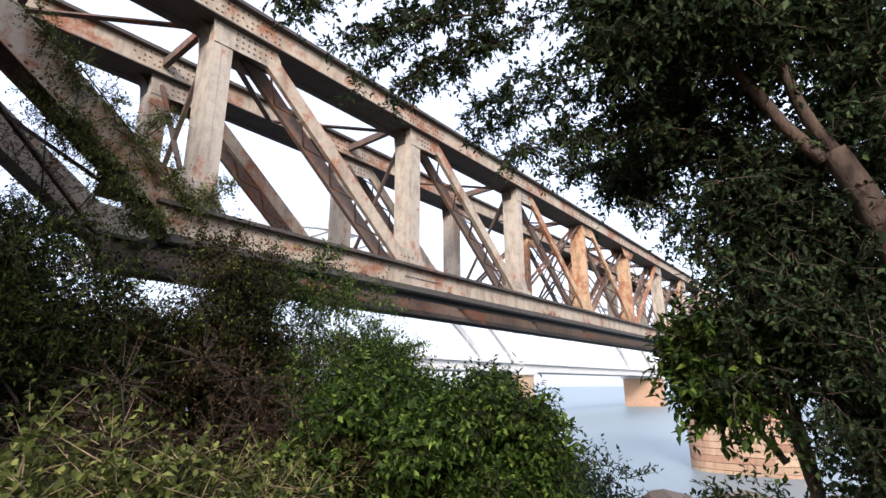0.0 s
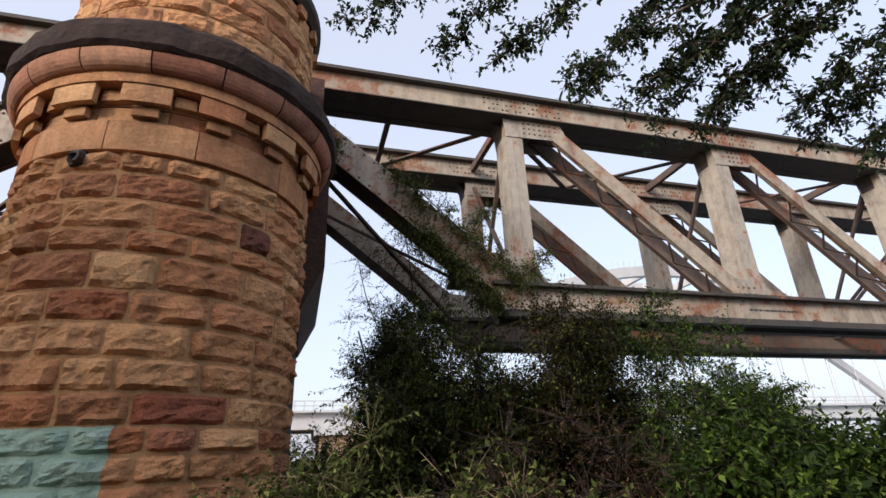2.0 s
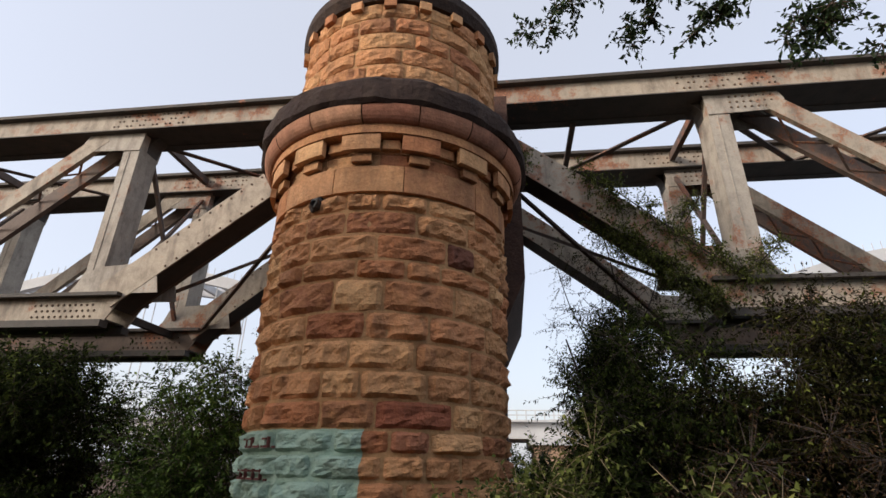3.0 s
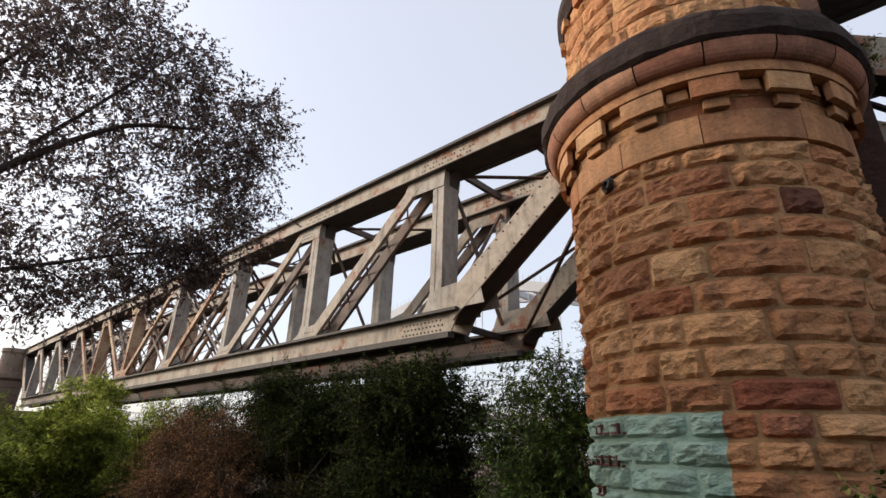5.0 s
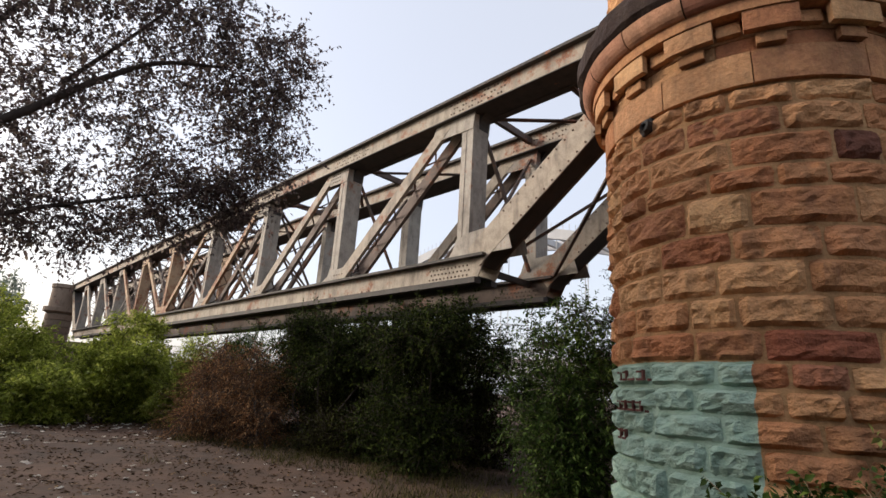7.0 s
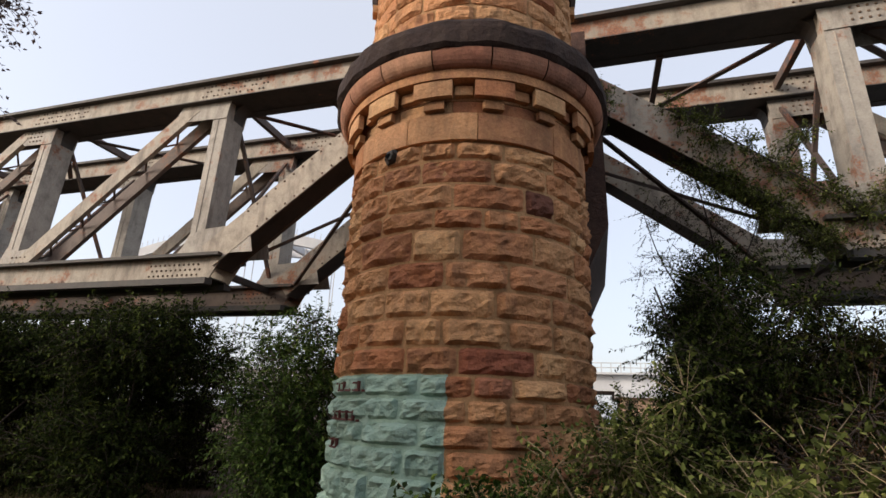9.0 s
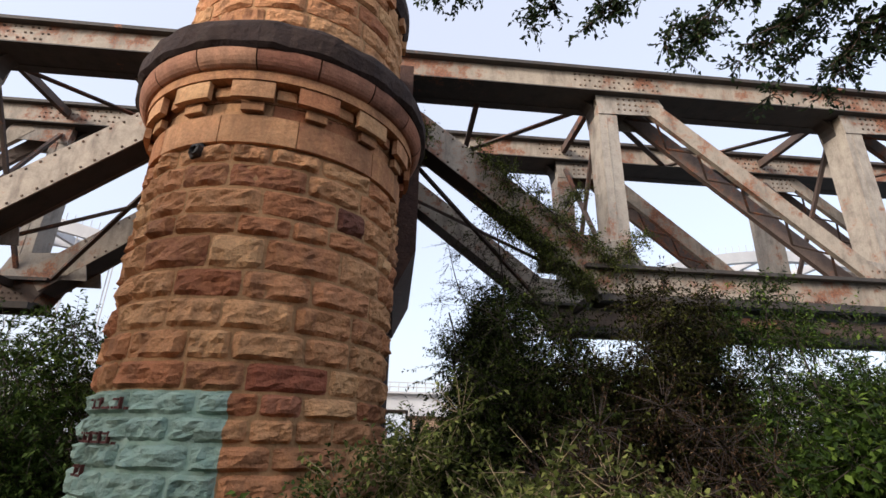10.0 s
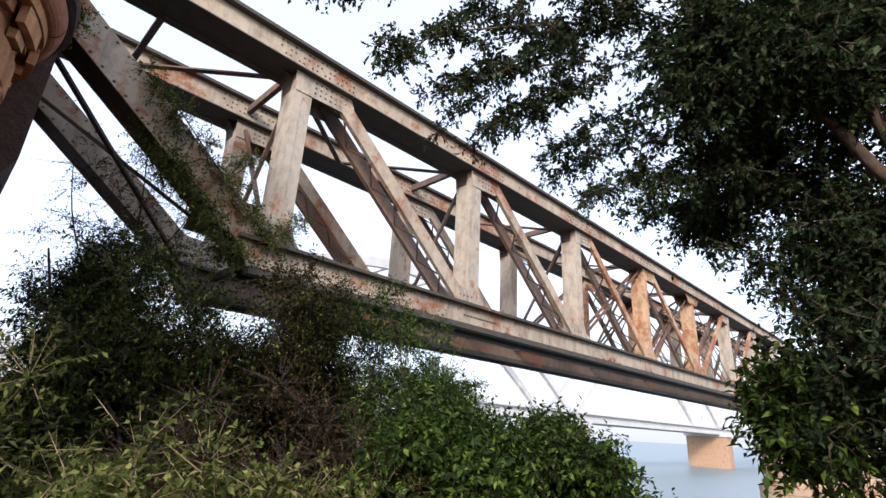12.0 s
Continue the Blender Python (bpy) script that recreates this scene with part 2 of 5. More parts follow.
# haze of distance put into the far trees' leaf colour
LEAF_HAZY = leaf("hazy_grey_leaf", (0.22, 0.25, 0.21), (0.34, 0.38, 0.32), (0.46, 0.49, 0.42), 0.5, 0.8)
# sunlight on the scrub is put into this brightened leaf colour
LEAF_LIME = leaf("sunlit_scrub_leaf", (0.11, 0.14, 0.02), (0.31, 0.36, 0.06), (0.52, 0.55, 0.15), 0.55)
LEAF_DRY = leaf("withered_leaf", (0.09, 0.043, 0.022), (0.29, 0.145, 0.07), (0.48, 0.31, 0.17), 0.3, 0.8)
LEAF_DEAD = leaf("dead_brown_leaf", (0.03, 0.018, 0.010), (0.085, 0.048, 0.027), (0.20, 0.13, 0.08), 0.2, 0.8)
LEAF_PURPLE = leaf("small_dusky_leaf", (0.070, 0.050, 0.054), (0.18, 0.135, 0.13), (0.30, 0.25, 0.21), 0.5, 0.6)

# ---- building helpers ----


def mesh_of(bm, name):
    me = bpy.data.meshes.new(name)
    bm.to_mesh(me)
    bm.free()
    return me


def part(name, bm, mat, parent, label=""):
    me = mesh_of(bm, name) if isinstance(bm, bmesh.types.BMesh) else bm
    if not me.materials:
        me.materials.append(mat)
    ob = new(name, me)
    ob.parent = parent
    if label:
        tagged(ob, label)
    return ob


def parts(name, bm, mat, parent, piece, label=""):
    """Like part(), but each loose piece becomes an object: the first is the part, the others its sub-parts."""
    bm.verts.index_update()
    seen, made = set(), None
    for v in list(bm.verts):
        if v.index in seen:
            continue
        island, todo = [], [v]
        seen.add(v.index)
        while todo:
            u = todo.pop()
            island.append(u)
            for e in u.link_edges:
                o = e.other_vert(u)
                if o.index not in seen:
                    seen.add(o.index)
                    todo.append(o)
        pos = {u.index: i for i, u in enumerate(island)}
        faces = {f for u in island for f in u.link_faces}
        me = bpy.data.meshes.new(name)
        me.from_pydata([u.co[:] for u in island], [], [[pos[w.index] for w in f.verts] for f in sorted(faces, key=lambda f: f.index)])
        me.materials.append(mat)
        if made is None:
            made = part(name, me, mat, parent, label)
        else:
            part(piece, me, mat, made)
    bm.free()
    return made


def stuff(ob):
    return tagged(ob, kind="stuff")


def thing(name, label, category, group="", kind="", at=(0, 0, 0)):
    ob = new(name)
    ob.empty_display_size = 0.2
    ob.location = at
    return tagged(ob, label, category, group, kind)


def box(bm, lo, hi):
    vs = [bm.verts.new((x, y, z)) for x in (lo[0], hi[0]) for y in (lo[1], hi[1]) for z in (lo[2], hi[2])]
    for f in ((0, 1, 3, 2), (4, 6, 7, 5), (0, 4, 5, 1), (2, 3, 7, 6), (0, 2, 6, 4), (1, 5, 7, 3)):
        bm.faces.new([vs[i] for i in f])
    return vs


def bar(bm, p, q, w, h, up=(0, 0, 1)):
    """A straight bar from p to q, w wide and h high."""
    p, q = Vector(p), Vector(q)
    d = (q - p).normalized()
    side = d.cross(Vector(up))
    if side.length < 1e-4:
        side = d.cross(Vector((1, 0, 0)))
    side.normalize()
    top = side.cross(d).normalized()
    vs = [bm.verts.new(e + side * (w / 2 * a) + top * (h / 2 * b)) for e in (p, q) for a, b in ((-1, -1), (1, -1), (1, 1), (-1, 1))]
    bm.faces.new(vs[3::-1])
    bm.faces.new(vs[4:])
    for i in range(4):
        j = (i + 1) % 4
        bm.faces.new((vs[i], vs[j], vs[4 + j], vs[4 + i]))


def plate(bm, outline, y0, y1):
    """A flat plate with an outline in x and z, from y0 to y1."""
    a = [bm.verts.new((x, y0, z)) for x, z in outline]
    b = [bm.verts.new((x, y1, z)) for x, z in outline]
    bm.faces.new(a)
    bm.faces.new(b[::-1])
    n = len(a)
    for i in range(n):
        j = (i + 1) % n
        bm.faces.new((a[j], a[i], b[i], b[j]))
    bmesh.ops.recalc_face_normals(bm, faces=bm.faces)


def rivets(bm, pts, y, r=0.029):
    """Dome heads standing out of a plate towards -y."""
    for x, z in pts:
        ring = [bm.verts.new((x + r * math.cos(a), y, z + r * math.sin(a))) for a in [i * math.tau / 6 for i in range(6)]]
        ring2 = [bm.verts.new((x + 0.6 * r * math.cos(a), y - 0.7 * r, z + 0.6 * r * math.sin(a))) for a in [i * math.tau / 6 for i in range(6)]]
        for i in range(6):
            j = (i + 1) % 6
            bm.faces.new((ring[i], ring[j], ring2[j], ring2[i]))
        bm.faces.new(ring2)


def lathe(bm, profile, n=64, a0=0.0, a1=math.tau):
    """Turns a profile of (radius, z) about the z axis."""
    full = abs(a1 - a0 - math.tau) < 1e-6
    steps = n if full else n + 1
    rings = []
    for i in range(steps):
        a = a0 + (a1 - a0) * i / n
        rings.append([bm.verts.new((r * math.sin(a), -r * math.cos(a), z)) for r, z in profile])
    for i in range(n):
        p, q = rings[i], rings[(i + 1) % steps]
        for k in range(len(profile) - 1):
            bm.faces.new((p[k], q[k], q[k + 1], p[k + 1]))


def tube(bm, pts, r0, r1, sides=7, wobble=0.0, rng=random):
    """A tapered, slightly uneven stem through pts."""
    pts = [Vector(p) for p in pts]
    fine = []
    for i in range(len(pts) - 1):
        p0, p1, p2, p3 = pts[max(i - 1, 0)], pts[i], pts[i + 1], pts[min(i + 2, len(pts) - 1)]
        for k in range(5):
            t = k / 5
            fine.append(0.5 * ((2 * p1) + (p2 - p0) * t + (2 * p0 - 5 * p1 + 4 * p2 - p3) * t * t + (3 * p1 - p0 - 3 * p2 + p3) * t ** 3))
    fine.append(pts[-1])
    rings = []
    for i, p in enumerate(fine):
        d = (fine[min(i + 1, len(fine) - 1)] - fine[max(i - 1, 0)]).normalized()
        s = d.orthogonal().normalized()
        u = d.cross(s)
        r = r0 + (r1 - r0) * i / (len(fine) - 1)
        rings.append([bm.verts.new(p + (s * math.cos(a) + u * math.sin(a)) * r * (1 + wobble * rng.uniform(-1, 1))) for a in [k * math.tau / sides for k in range(sides)]])
    for a, b in zip(rings, rings[1:]):
        best = min(range(sides), key=lambda o: (a[0].co - b[o].co).length)
        for k in range(sides):
            bm.faces.new((a[k], a[(k + 1) % sides], b[(k + 1 + best) % sides], b[(k + best) % sides]))
    bm.faces.new(rings[0][::-1])
    bm.faces.new(rings[-1])
    for f in bm.faces:
        f.smooth = True


def unit(v):
    return v / np.maximum(np.linalg.norm(v, axis=-1, keepdims=True), 1e-9)


def foliage(rng, clumps, twigs, per_twig, length, size, aspect=0.45, droop=0.3, spread=1.0):
    """Leaves set along thin twigs that spring from clump centres. clumps: rows of x, y, z, radius. Returns a leaf mesh and a twig mesh."""
    c = np.asarray(clumps, float)
    n = len(c) * twigs
    idx = np.repeat(np.arange(len(c)), twigs)
    d = unit(rng.normal(size=(n, 3)) + np.array([0, 0, 0.25]))
    start = c[idx, :3] + d * (c[idx, 3:4] * rng.uniform(0.0, 0.55, (n, 1)))
    ln = length * rng.uniform(0.5, 1.2, (n, 1)) * spread
    end = start + d * ln + np.array([0, 0, -1.0]) * ln * droop * rng.uniform(0.2, 1.4, (n, 1))
    t = (np.arange(per_twig) + 0.7) / per_twig
    t = np.tile(t, n)[:, None] + rng.uniform(-0.5, 0.5, (n * per_twig, 1)) / per_twig
    s2, e2 = np.repeat(start, per_twig, 0), np.repeat(end, per_twig, 0)
    base = s2 + (e2 - s2) * t
    axis = unit(e2 - s2)
    rnd = unit(rng.normal(size=base.shape))
    out = unit(np.cross(axis, rnd))
    way = unit(out * 0.85 + axis * 0.55 + rng.normal(size=base.shape) * 0.25 + np.array([0, 0, -0.15]))
    flat = unit(np.cross(way, unit(np.array([0, 0, 1.0]) + rng.normal(size=base.shape) * 0.45)))
    nor = np.cross(flat, way)
    L = size * rng.uniform(0.6, 1.25, (len(base), 1))
    Wd = L * aspect * rng.uniform(0.8, 1.2, (len(base), 1))
    v = np.stack([base, base + way * L * 0.45 + flat * Wd * 0.5 + nor * Wd * 0.18, base + way * L - nor * L * 0.1, base + way * L * 0.45 - flat * Wd * 0.5 + nor * Wd * 0.18], 1).reshape(-1, 3)
    k = len(base)
    q = np.arange(k)[:, None] * 4
    faces = np.concatenate([q + np.array([0, 1, 2]), q + np.array([0, 2, 3])], 1).reshape(-1)
    me = raw_mesh("leaves", v, faces, 3)
    w = 0.0035 + 0.004 * ln
    s = unit(np.cross(end - start, np.array([0.3, 0.2, 1.0])))
    u = unit(np.cross(end - start, s))
    tv = np.stack([start + s * w, start - s * w * 0.5 + u * w, start - s * w * 0.5 - u * w, end], 1).reshape(-1, 3)
    q = np.arange(n)[:, None] * 4
    tf = np.concatenate([q + np.array([0, 1, 3]), q + np.array([1, 2, 3]), q + np.array([2, 0, 3])], 1).reshape(-1)
    return me, raw_mesh("twigs", tv, tf, 3)


def raw_mesh(name, v, faces, sides):
    me = bpy.data.meshes.new(name)
    me.vertices.add(len(v))
    me.vertices.foreach_set("co", np.asarray(v, np.float32).ravel())
    me.loops.add(len(faces))
    me.loops.foreach_set("vertex_index", np.asarray(faces, np.int32))
    count = len(faces) // sides
    me.polygons.add(count)
    me.polygons.foreach_set("loop_start", np.arange(count, dtype=np.int32) * sides)
    me.update(calc_edges=True)
    me.validate()
    return me


def clump_cloud(rng, centre, radii, count, size, shell=0.45):
    """Clump centres filling an uneven ellipsoid, more of them near its skin."""
    d = unit(rng.normal(size=(count, 3)))
    r = rng.uniform(shell, 1.0, (count, 1)) ** 0.7
    p = np.array(centre) + d * r * np.array(radii) * rng.uniform(0.75, 1.1, (count, 1))
    return np.concatenate([p, size * rng.uniform(0.6, 1.3, (count, 1))], 1)


def ground_z(x, y):
    """The height of the ground: a flat bank that falls to the river on the +x side."""
    t = min(max((x - 7.0) / 17.0, 0.0), 1.0)
    bank = -7.6 * t * t * (3 - 2 * t)
    near = 0.12 * noise.noise((x * 0.35, y * 0.35, 0.0)) + 0.05 * noise.noise((x * 1.3, y * 1.3, 4.0))
    return bank + near

# ---- ground and water ----


def make_ground():
    bm = bmesh.new()
    xs = sorted({*np.linspace(-60, 60, 121).tolist(), -2500, -1200, -600, -300, -150, -90, 90})
    ys = sorted({*np.linspace(-40, 60, 101).tolist(), -2500, -900, -300, -100, 100, 300, 900, 2500})
    grid = [[bm.verts.new((x, y, ground_z(x, y) if abs(x) < 100 and abs(y) < 150 else (0 if x < 8 else -7.6))) for y in ys] for x in xs]
    for i in range(len(xs) - 1):
        for j in range(len(ys) - 1):
            bm.faces.new((grid[i][j], grid[i + 1][j], grid[i + 1][j + 1], grid[i][j + 1]))
    for f in bm.faces:
        f.smooth = True
    ob = new("ground", mesh_of(bm, "ground"))
    ob.data.materials.append(SOIL)
    return tagged(ob, "bare brown earth bank with dust and dry grass", "ground", kind="structure")


def make_water():
    m, nt, b, out = material("river_water")
    n = noise_tex(nt, coords(nt, 1.0, (1, 0.5, 1)), 1.3, 5, 0.6)
    b.inputs["Base Color"].default_value = (0.20, 0.25, 0.27, 1)
    b.inputs["Roughness"].default_value = 0.38
    b.inputs["IOR"].default_value = 1.33
    bump(nt, b, n, 0.5, 0.08)
    bm = bmesh.new()
    vs = [bm.verts.new(p) for p in ((12, -2500, WATER), (2500, -2500, WATER), (2500, 2500, WATER), (12, 2500, WATER))]
    bm.faces.new(vs)
    ob = new("water", mesh_of(bm, "water"))
    ob.data.materials.append(m)
    return tagged(ob, "calm pale blue-grey river water", "water", kind="structure")


WATER = -6.0
make_ground()
make_water()

# ---- the old bridge: trusses ----
AXIS = -2.25
PANEL, FIRST, PANELS = 5.7, 6.41, 8
SPAN = 2 * FIRST + PANELS * PANEL
Y_NEAR, TRUSS_GAP = 8.5, 2.85
TC0, TC1 = 8.75, 9.31
BC0, BC1 = 4.23, 4.70
CH_D, V_D = 0.68, 0.6


def make_truss():
    """One riveted truss, outer face at y = 0, running along x from the pier's axis."""
    tr = thing("bridge_truss", "riveted steel bridge truss in faded grey paint with rust streaks", "bridge truss", "trusses of the old bridge")
    # top chord: two webs, a cover plate and edge angles
    tc = bmesh.new()
    a, b = 0.3, SPAN - 0.3
    box(tc, (a, 0, TC0), (b, 0.03, TC1))
    box(tc, (a, CH_D - 0.03, TC0), (b, CH_D, TC1))
    # closing plate added; its near-black colour stands for shade under the chord
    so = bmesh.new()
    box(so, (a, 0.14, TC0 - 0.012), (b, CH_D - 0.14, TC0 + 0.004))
    part("soffit_plate", so, STEEL_SHADE, tr, "dark underside plate with shade put in its colour")
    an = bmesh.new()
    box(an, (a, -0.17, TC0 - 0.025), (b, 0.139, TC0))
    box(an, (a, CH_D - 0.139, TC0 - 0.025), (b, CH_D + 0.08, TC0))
    parts("edge_angle", an, STEEL_SHADE, tr, "edge_strip")
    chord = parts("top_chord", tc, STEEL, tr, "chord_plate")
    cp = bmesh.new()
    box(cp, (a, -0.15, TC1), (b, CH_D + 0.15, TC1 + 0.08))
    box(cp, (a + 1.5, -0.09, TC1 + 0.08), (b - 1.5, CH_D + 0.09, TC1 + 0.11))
    parts("cover_plate", cp, STEEL_SHADE, tr, "cover_strip")
    # bottom chord
    bc = bmesh.new()
    a, b = FIRST - 0.67, SPAN - FIRST + 0.67
    for y in (0, CH_D - 0.03):
        plate(bc, ((a - 0.12, BC1), (a + 0.13, BC0), (b - 0.13, BC0), (b + 0.12, BC1)), y, y + 0.03)
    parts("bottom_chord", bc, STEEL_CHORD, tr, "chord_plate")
    # the same below: underside shade put into the plate's colour
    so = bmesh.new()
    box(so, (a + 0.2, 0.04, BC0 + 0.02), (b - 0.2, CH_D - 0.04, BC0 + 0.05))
    part("soffit_plate", so, STEEL_SHADE, tr, "dark underside plate with shade put in its colour")
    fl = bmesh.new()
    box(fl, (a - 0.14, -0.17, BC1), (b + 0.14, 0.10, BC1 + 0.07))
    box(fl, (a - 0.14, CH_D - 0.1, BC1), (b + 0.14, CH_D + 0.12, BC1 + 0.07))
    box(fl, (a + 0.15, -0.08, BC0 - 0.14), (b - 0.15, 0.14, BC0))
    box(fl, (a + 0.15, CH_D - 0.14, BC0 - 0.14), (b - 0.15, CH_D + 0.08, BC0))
    parts("chord_flange", fl, STEEL_SHADE, tr, "flange_strip")
    nodes = [FIRST + k * PANEL for k in range(PANELS + 1)]
    mid = SPAN / 2
    for k, s in enumerate(nodes):
        sg = 1 if s < mid - 0.1 else (-1 if s > mid + 0.1 else 0)
        heavy = 0.40 if k in (0, 1, PANELS - 1, PANELS) else 0.34
        mat = STEEL_RUST if k in (3, 4) else STEEL_POST
        # posts: two flanges and a web on the inside
        bm = bmesh.new()
        h = heavy / 2
        box(bm, (s - h, 0.0, BC1), (s + h, 0.025, TC0))
        box(bm, (s - h, V_D - 0.025, BC1), (s + h, V_D, TC0))
        box(bm, (s - h, 0.025, BC1), (s - h + 0.025, V_D - 0.025, TC0))
        box(bm, (s + h - 0.025, 0.025, BC1), (s + h, V_D - 0.025, TC0))
        box(bm, (s - 0.05, -0.012, BC1 + 0.5), (s - 0.03, 0.0, TC0 - 0.5))
        parts("post", bm, mat, tr, "post_plate")
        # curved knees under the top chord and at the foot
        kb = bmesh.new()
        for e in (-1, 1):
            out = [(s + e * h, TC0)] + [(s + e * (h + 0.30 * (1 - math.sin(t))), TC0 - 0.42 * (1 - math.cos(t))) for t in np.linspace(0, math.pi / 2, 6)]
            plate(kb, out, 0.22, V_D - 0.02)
        parts("knee", kb, STEEL_SHADE, tr, "knee_plate")
        # gusset plates
        for y0, y1, riv in ((-0.022, 0.0, True), (V_D, V_D + 0.022, False)):
            g = bmesh.new()
            d = sg or 1
            reach = 1.28 if k in (0, PANELS) else 1.05
            top = [(s - d * (h + 0.05), TC0 - 0.026), (s + d * (reach - 0.1), TC0 - 0.026), (s + d * reach, TC0 - 0.22), (s + d * (reach - 0.22), TC0 - 0.46), (s - d * h, TC0 - 0.5)]
            if sg == 0:
                top = [(s - 0.9, TC0 - 0.026), (s + 0.9, TC0 - 0.026), (s + 0.5, TC0 - 0.45), (s - 0.5, TC0 - 0.45)]
            plate(g, top, y0, y1)
            gp = part("gusset_plate", g, mat, tr)
            f = bmesh.new()
            long = 1.55 if k in (0, PANELS) else 0.75
            high = 0.74 if k in (0, PANELS) else 0.5
            foot = [(s - d * long, BC1 + 0.075), (s - d * long * 0.88, BC1 + high), (s - d * h, BC1 + high * 0.9), (s + d * h, BC1 + 0.55), (s + d * (h + 0.1), BC1 + 0.28), (s + d * (h + (0.27 if k in (0, PANELS) else 0.5)), BC1 + 0.075)]
            if sg == 0:
                foot = [(s - 0.95, BC1 + 0.075), (s - 0.6, BC1 + 0.5), (s + 0.6, BC1 + 0.5), (s + 0.95, BC1 + 0.075)]
            plate(f, foot, y0, y1)
            fp = part("foot_gusset", f, mat, tr)
            if riv and k < PANELS:
                r = bmesh.new()
                pts = [(s + d * (0.25 + 0.13 * i), TC0 - 0.1 - 0.13 * j) for i in range(7) for j in range(3) if 0.25 + 0.13 * i + 0.1 * j < reach - 0.12]
                rivets(r, pts, y0)
                stuff(part("rivet", r, RIVET, gp))
                r = bmesh.new()
                pts = [(s - d * (0.1 + 0.15 * i), BC1 + 0.12 + 0.15 * j) for i in range(9) for j in range(4) if 0.1 + 0.15 * i < long - 0.2 and 0.12 + 0.15 * j < high - 0.1]
                rivets(r, pts, y0)
                stuff(part("rivet", r, RIVET, fp))
    # rivet field on the chords' ends and splices
    for c, x0, x1, z0, z1, y in (("bottom", FIRST - 0.45, FIRST + 1.1, BC0 + 0.08, BC1 - 0.04, 0), ("bottom", SPAN - FIRST - 1.1, SPAN - FIRST + 0.45, BC0 + 0.08, BC1 - 0.04, 0)):
        r = bmesh.new()
        rivets(r, [(x0 + 0.13 * i + 0.06 * (j % 2), z0 + 0.12 * j) for i in range(int((x1 - x0) / 0.13)) for j in range(4) if z0 + 0.12 * j < z1], y)
        stuff(part("rivet", r, RIVET, tr))
    r = bmesh.new()
    for s in nodes:
        rivets(r, [(s + 0.11 * i, TC0 + 0.22 + 0.14 * j) for i in range(-6, 12) for j in range(3) if (i * 7 + j * 5 + int(s)) % 3], 0)
    stuff(part("rivet", r, RIVET, tr))
    # diagonals: a pair of flats with lacing between them
    diags = [((0.87, TC0), (FIRST - 0.42, BC1 + 0.02), 0.60, STEEL), ((SPAN - 0.87, TC0), (SPAN - FIRST + 0.42, BC1 + 0.02), 0.60, STEEL)]
    for k in range(PANELS // 2):
        w = (0.36, 0.31, 0.27, 0.24)[k]
        mat = STEEL if k < 2 else STEEL_RUST
        diags.append(((nodes[k] + 0.75, TC0 - 0.05), (nodes[k + 1] - 0.35, BC1 + 0.05), w, mat))
        j = PANELS - k
        diags.append(((nodes[j] - 0.75, TC0 - 0.05), (nodes[j - 1] + 0.35, BC1 + 0.05), w, mat))
    for (x0, z0), (x1, z1), w, mat in diags:
        ln = math.hypot(x1 - x0, z1 - z0)
        nx, nz = -(z1 - z0) / ln * w / 2, (x1 - x0) / ln * w / 2
        d = None
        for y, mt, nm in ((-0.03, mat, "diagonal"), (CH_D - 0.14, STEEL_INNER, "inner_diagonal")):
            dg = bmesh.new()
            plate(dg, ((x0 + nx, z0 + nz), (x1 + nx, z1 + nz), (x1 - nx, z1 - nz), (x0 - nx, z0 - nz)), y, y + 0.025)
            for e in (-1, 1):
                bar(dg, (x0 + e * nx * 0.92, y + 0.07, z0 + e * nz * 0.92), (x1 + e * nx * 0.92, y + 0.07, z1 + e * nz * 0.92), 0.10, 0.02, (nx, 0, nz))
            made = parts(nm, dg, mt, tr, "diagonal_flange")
            d = d or made
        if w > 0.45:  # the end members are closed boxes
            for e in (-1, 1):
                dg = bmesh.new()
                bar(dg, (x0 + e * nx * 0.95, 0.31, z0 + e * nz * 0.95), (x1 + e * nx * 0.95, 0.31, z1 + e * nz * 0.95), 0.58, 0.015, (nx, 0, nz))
                part("box_plate", dg, STEEL_SHADE, d)
        lc = bmesh.new()
        steps = int(ln / 0.55)
        for i in range(steps):
            p, q = (i + 0.1) / steps, (i + 1.1) / steps
            ya, yb = (0.08, CH_D - 0.16) if i % 2 else (CH_D - 0.16, 0.08)
            for e in (-0.8,):
                bar(lc, (x0 + (x1 - x0) * p + e * nx, ya, z0 + (z1 - z0) * p + e * nz), (x0 + (x1 - x0) * q + e * nx, yb, z0 + (z1 - z0) * q + e * nz), 0.05, 0.012, (nx, 0, nz))
        stuff(part("lacing", lc, BRACE, d))
        if w > 0.45:
            r = bmesh.new()
            rivets(r, [(x0 + (x1 - x0) * t + e * nx * 0.8, z0 + (z1 - z0) * t + e * nz * 0.8) for t in np.linspace(0.2, 0.8, 16) for e in (-1, 1)], -0.03)
            stuff(part("rivet", r, RIVET, d))
    # light counter diagonals in the middle panels
    for k in (2, 3):
        for e in (1, -1):
            xa = nodes[k] if e > 0 else SPAN - nodes[k]
            xb = nodes[k + 1] if e > 0 else SPAN - nodes[k + 1]
            cb = bmesh.new()
            for y in (0.16, 0.40):
                bar(cb, (xa + e * 0.2, y, BC1 + 0.1), (xb - e * 0.2, y, TC0 - 0.1), 0.012, 0.12)
            parts("counter_diagonal", cb, BRACE, tr, "counter_flat")
    return tr


